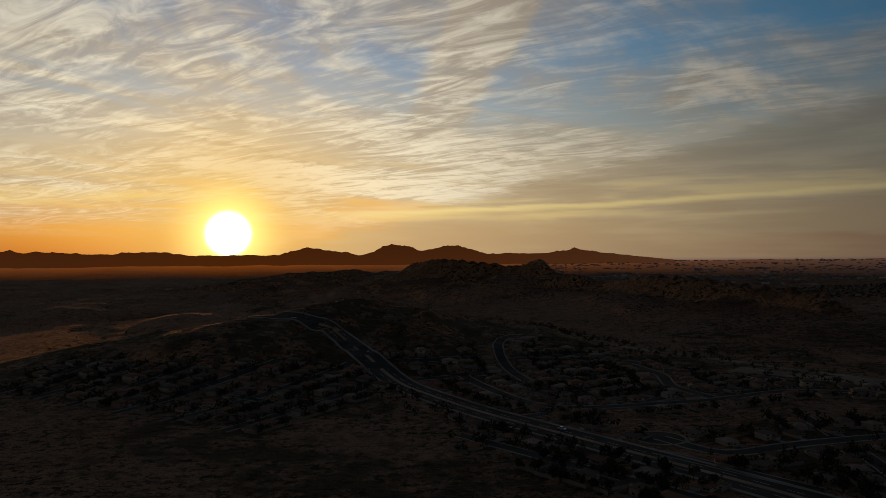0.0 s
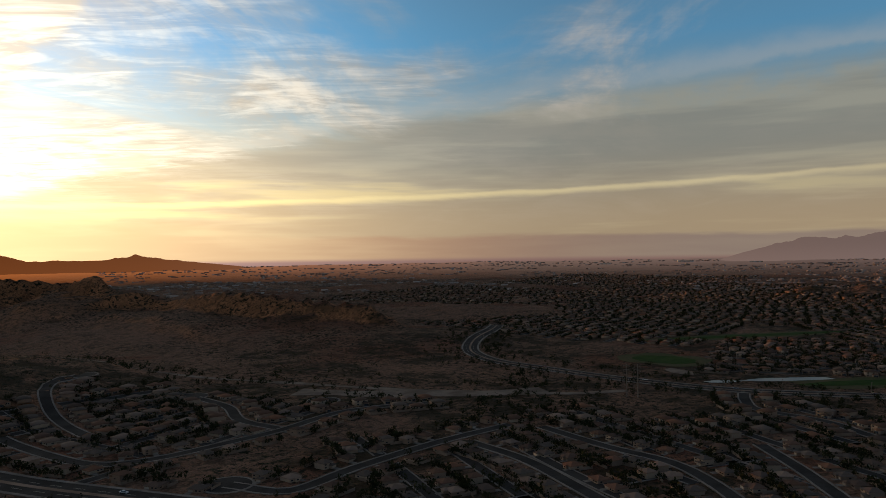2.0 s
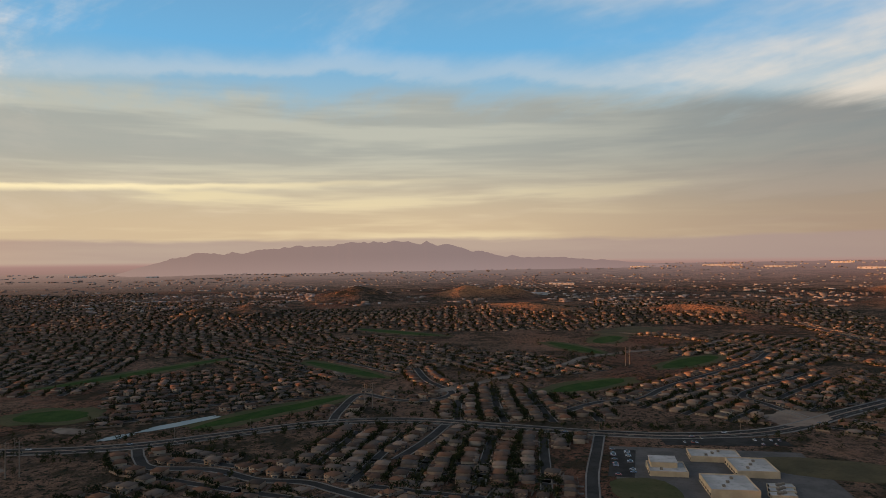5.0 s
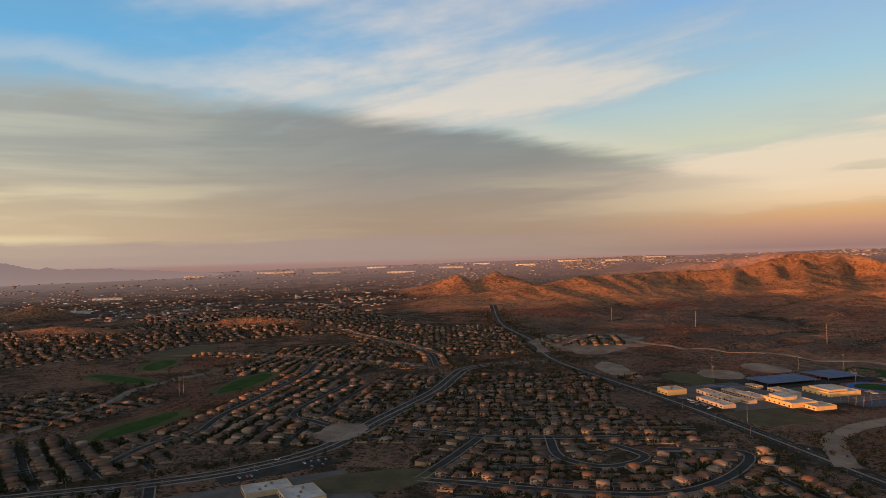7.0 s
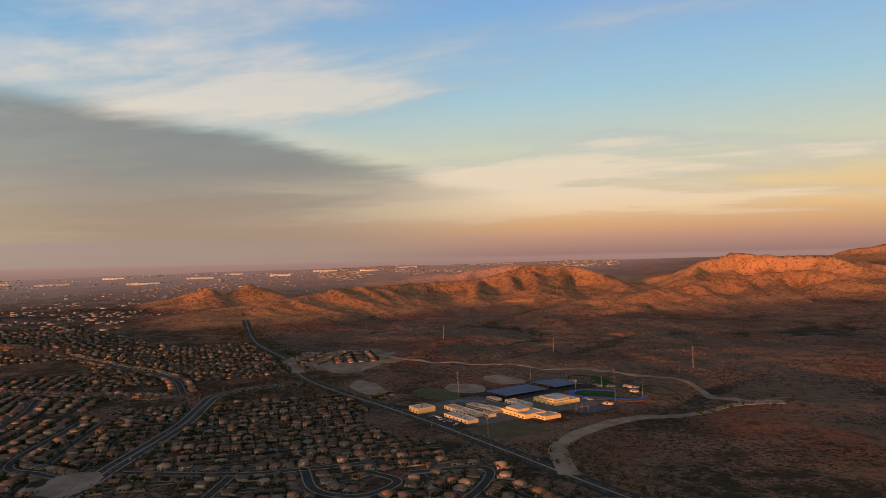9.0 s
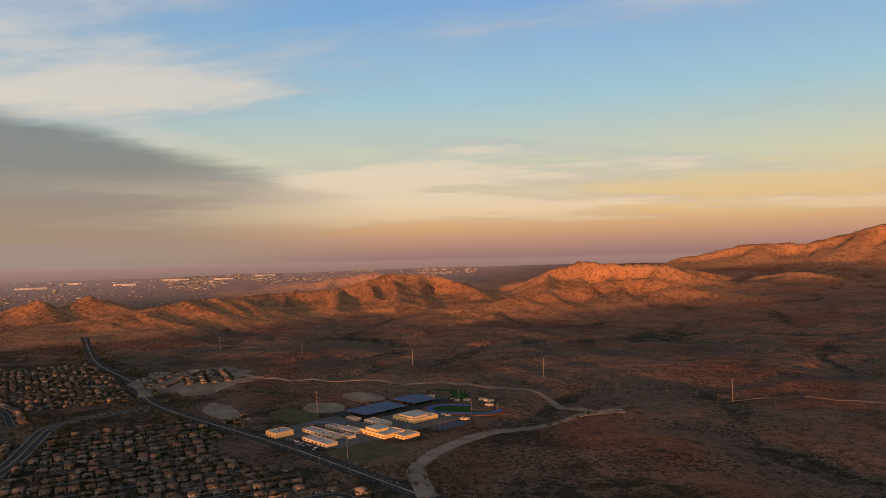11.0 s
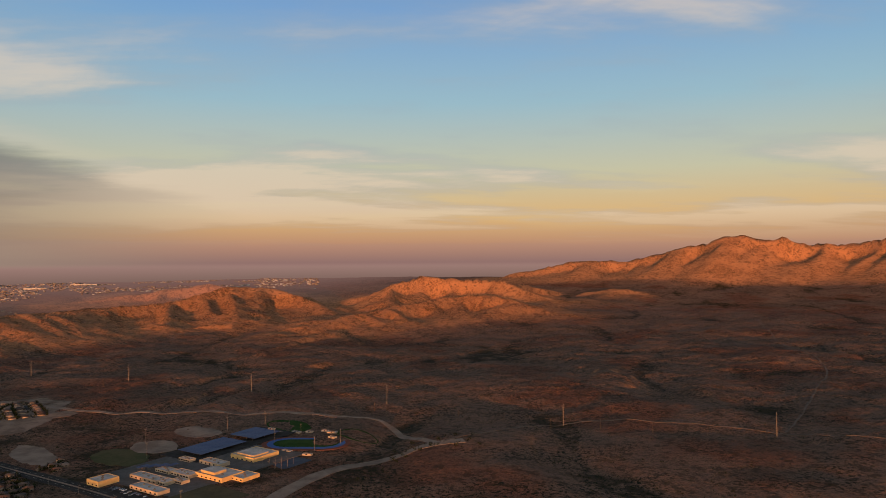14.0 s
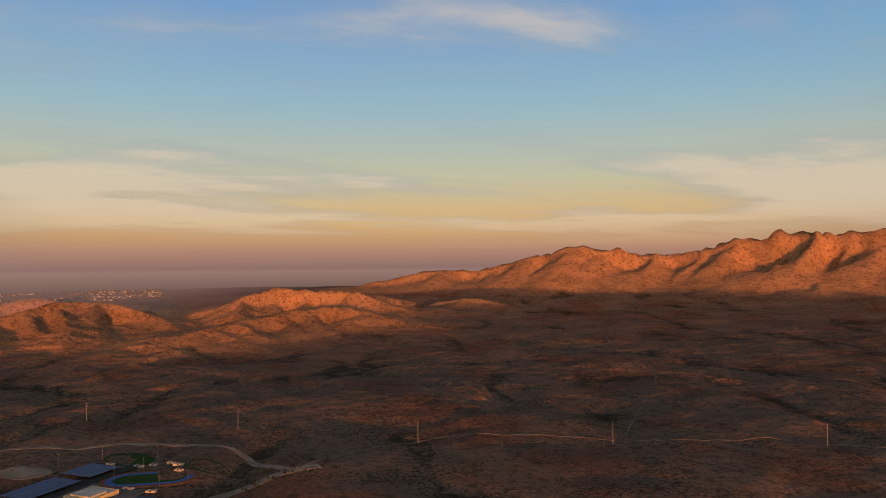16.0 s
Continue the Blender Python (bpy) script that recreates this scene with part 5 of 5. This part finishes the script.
def make_floodlight():
    thing = new("floodlight")
    part("pole", mesh_of("pole", *tube(0.3, 0.15, -1, 20), STEEL), thing)
    v, f = boxes((-0.3, 0.3, -1.8, 1.8, 19.4, 21.0))
    part("lamp_bank", mesh_of("lamp_bank", v, f, STEEL), thing)
    return tagged(thing, "tall pale floodlight mast beside the sports field", "floodlight", "floodlights of the school")


plant_row(make_floodlight(), [(590, -870, 20), (575, -915, 20), (512, -850, 20), (498, -897, 20), (670, -960, 0), (600, -990, 0), (700, -740, 0), (760, -800, 0), (520, -600, 0), (700, -905, 0)])


def make_lamp():
    thing = new("street_lamp")
    part("post", mesh_of("post", *tube(0.16, 0.1, -0.5, 9), STEEL), thing)
    v, f = boxes((-0.1, 2.2, -0.08, 0.08, 8.8, 9.0))
    part("arm", mesh_of("arm", v, f, STEEL), thing)
    v, f = boxes((1.7, 2.6, -0.2, 0.2, 8.65, 8.85))
    part("lantern", mesh_of("lantern", v, f, STEEL), thing)
    return tagged(thing, "slim grey street lamp at the kerb", "street lamp", "street lamps")


lamps = []
for line in MAIN[:2]:
    for i in range(10, len(line) - 10, 9):
        d = (line[i + 1] - line[i]) / np.linalg.norm(line[i + 1] - line[i])
        q = line[i] + 12.5 * np.array([-d[1], d[0]])
        lamps.append((q[0], q[1], math.degrees(math.atan2(-d[0], d[1])) + 0))
lamps += [(505 + 9 * (k % 4), -760 - 14 * (k // 4), 0) for k in range(12)]
plant_row(make_lamp(), lamps)

# ---------------------------------------------------------------- garden walls


def garden_walls():
    pieces, near = [], []
    for k, (x, y, turn, _f) in enumerate(LOTS[order[:900]]):
        c, s = math.cos(radians(turn)), math.sin(radians(turn))
        z = H(x, y)
        for x0, x1, y0, y1 in ((-6.4, 6.4, 9.0, 9.2), (6.25, 6.45, 0.8, 9.0)):
            v = [(x + c * a - s * b, y + s * a + c * b, z + h) for a, b, h in box(x0, x1, y0, y1, -1, 1.6)]
            pieces.append((v, BOX))
    tagged(new("garden_walls", mesh_of("garden_walls", *joined(pieces), WALL_BLOCK)), "tan block walls between the back gardens", "garden walls", kind="stuff")


garden_walls()

# ---------------------------------------------------------------- trees and scrub


def crown(rng, radius, tall, clumps, per):
    """Leaves in uneven clumps round a centre: small tilted leaf sprays, with gaps."""
    verts, faces = [], []
    for _ in range(clumps):
        d = rng.normal(size=3)
        d /= np.linalg.norm(d)
        mid = d * radius * (0.45 + 0.5 * rng.random()) * np.array([1, 1, 0.62]) + np.array([0, 0, tall])
        size = radius * (0.26 + 0.22 * rng.random())
        for _ in range(per):
            q = mid + rng.normal(size=3) * size * 0.55
            a, b = rng.normal(size=3), rng.normal(size=3)
            a = a / np.linalg.norm(a) * size * 0.62
            b = b / np.linalg.norm(b) * size * 0.62
            k = len(verts)
            verts += [q - a, q + b, q + a, q - b * 0.7]
            faces.append((k, k + 1, k + 2, k + 3))
    return verts, faces


def limbs(rng, tall, radius, r):
    pieces = []
    def limb(p, q, r0, r1):
        p, q = np.array(p, float), np.array(q, float)
        d = (q - p) / np.linalg.norm(q - p)
        s = np.cross(d, (0.3, 0.9, 0.2))
        s /= np.linalg.norm(s)
        t = np.cross(d, s)
        ring = [(math.cos(a) * s + math.sin(a) * t) for a in np.linspace(0, 2 * np.pi, 6)[:-1]]
        v = [p + r0 * g for g in ring] + [q + r1 * g for g in ring]
        pieces.append((v, [(i, (i + 1) % 5, (i + 1) % 5 + 5, i + 5) for i in range(5)]))
    fork = (0.2, 0.1, tall * 0.42)
    limb((0, 0, -0.6), fork, r, r * 0.7)
    for k in range(5):
        a = k * 1.257 + rng.random() * 0.6
        limb(fork, (math.cos(a) * radius * 0.6, math.sin(a) * radius * 0.6, tall * (0.85 + 0.3 * rng.random())), r * 0.55, r * 0.15)
    return joined(pieces)


def make_tree(seed, radius, tall):
    r = np.random.default_rng(seed)
    thing = new("tree")
    part("trunk", mesh_of("trunk", *limbs(r, tall, radius, 0.16 * radius / 2), BARK), thing)
    part("crown", mesh_of("crown", *crown(r, radius, tall, 18, 7), LEAF), thing)
    return tagged(thing, "dusty dark-green desert tree with an open crown", "tree", "trees among the houses")


def scatter(rng, count, make):
    pts = np.array(make(rng, count))
    return pts


tree_rng = np.random.default_rng(21)
yard = LOTS[order]
pick = np.repeat(np.arange(len(yard)), 6)
off = np.column_stack([tree_rng.uniform(-7, 7, len(pick)), np.where(tree_rng.random(len(pick)) < 0.35, tree_rng.uniform(-9.5, -7.6, len(pick)), tree_rng.uniform(7.0, 9.8, len(pick)))])
tc, ts = np.cos(np.radians(yard[pick, 2])), np.sin(np.radians(yard[pick, 2]))
tx, ty = yard[pick, 0] + tc * off[:, 0] - ts * off[:, 1], yard[pick, 1] + ts * off[:, 0] + tc * off[:, 1]
# groves along the washes, the roads and round the greens
lines = np.vstack([WASHES[0], WASHES[2], WASHES[3], MAIN[0], MAIN[0], MAIN[1], MAIN[1], MAIN[2]])
g = lines[tree_rng.integers(0, len(lines), 5500)] + tree_rng.normal(0, 24, (5500, 2))
e = np.array([(gx + (ra + 18) * math.cos(a) * math.cos(radians(t)) - (rb + 15) * math.sin(a) * math.sin(radians(t)), gy + (ra + 18) * math.cos(a) * math.sin(radians(t)) + (rb + 15) * math.sin(a) * math.cos(radians(t)))
              for gx, gy, ra, rb, t in GREENS for a in tree_rng.uniform(0, 6.28, 60)]) + tree_rng.normal(0, 4, (60 * len(GREENS), 2))
w = np.column_stack([tree_rng.uniform(120, 470, 500), tree_rng.uniform(340, 520, 500)])
w = w[fractal(w[:, 0], w[:, 1], 90, 2, 12) > 0.52]
all_t = np.vstack([np.column_stack([tx, ty]), g, e, w])


def clear_of(points, lines_and_gaps):
    ok = np.ones(len(points), bool)
    for line, gap in lines_and_gaps:
        for lo in range(0, len(points), 2000):
            ok[lo:lo + 2000] &= np.hypot(points[lo:lo + 2000, None, 0] - line[:, 0], points[lo:lo + 2000, None, 1] - line[:, 1]).min(1) > gap
    return ok


all_t = all_t[clear_of(all_t, [(MAIN_POINTS, 13), (SMALL_POINTS, 7.5)])]
all_t = all_t[free(all_t[:, 0], all_t[:, 1], 10, 5, 5)]
rank = np.argsort(np.hypot(all_t[:, 0], all_t[:, 1]))
grown = [make_tree(100 + k, q, t) for k, (q, t) in enumerate(((2.1, 2.9), (2.7, 3.8), (1.7, 2.5), (2.4, 4.4)))]
for k, i in enumerate(rank[:290]):
    x, y = all_t[i]
    m = pose(x, y, H(x, y), 0, 0, (i * 47) % 360)
    if k < 4:
        grown[k].matrix_basis = m
    else:
        copy_thing(grown[int(i) % 4], m)
rest_t = all_t[rank[290:]]
rz = height(rest_t[:, 0], rest_t[:, 1])
small = [crown(np.random.default_rng(300 + k), 2.4, 2.2, 9, 4) for k in range(6)]
baked(small, [(x, y, z, (i * 53) % 360) for i, ((x, y), z) in enumerate(zip(rest_t, rz))], "trees_beyond", LEAF_FAR, "dark dusty trees among the distant houses", "trees",
      tree_rng.uniform(0.7, 1.5, len(rest_t)))

# scrub on the open desert
sa = np.radians(np.concatenate([tree_rng.uniform(-212, -140, 13000), tree_rng.uniform(-34, 40, 5500)]))
sr = np.concatenate([700 + 1900 * tree_rng.random(13000) ** 1.25, 560 + 1100 * tree_rng.random(5500) ** 1.2])
sx, sy = -sr * np.sin(sa), sr * np.cos(sa)
wash_x, wash_y = sx + 150 * (fractal(sx, sy, 420, 3, 3) - 0.5), sy + 150 * (fractal(sx, sy, 420, 3, 8) - 0.5)
thick = washes(wash_x, wash_y) + tree_rng.uniform(0, 0.35, len(sx))
keep = (thick > 0.84) & ((sy < -540 - 0.2 * sx) | (sy > 620)) & ~((np.abs(sx - 600) < 190) & (sy > -1060) & (sy < -560))
sx, sy = sx[keep], sy[keep]
ok = free(sx, sy, 14, 8, 12) | (height(sx, sy) >= 14)
sx, sy = sx[ok], sy[ok]
sz = height(sx, sy)
bush = [crown(np.random.default_rng(400 + k), 1.5, 0.7, 4, 3) for k in range(6)]
baked(bush, [(x, y, z, (i * 61) % 360) for i, (x, y, z) in enumerate(zip(sx, sy, sz))], "scrub", LEAF_FAR, "dark creosote scrub dotted over the desert", "scrub", tree_rng.uniform(0.7, 2.0, len(sx)))
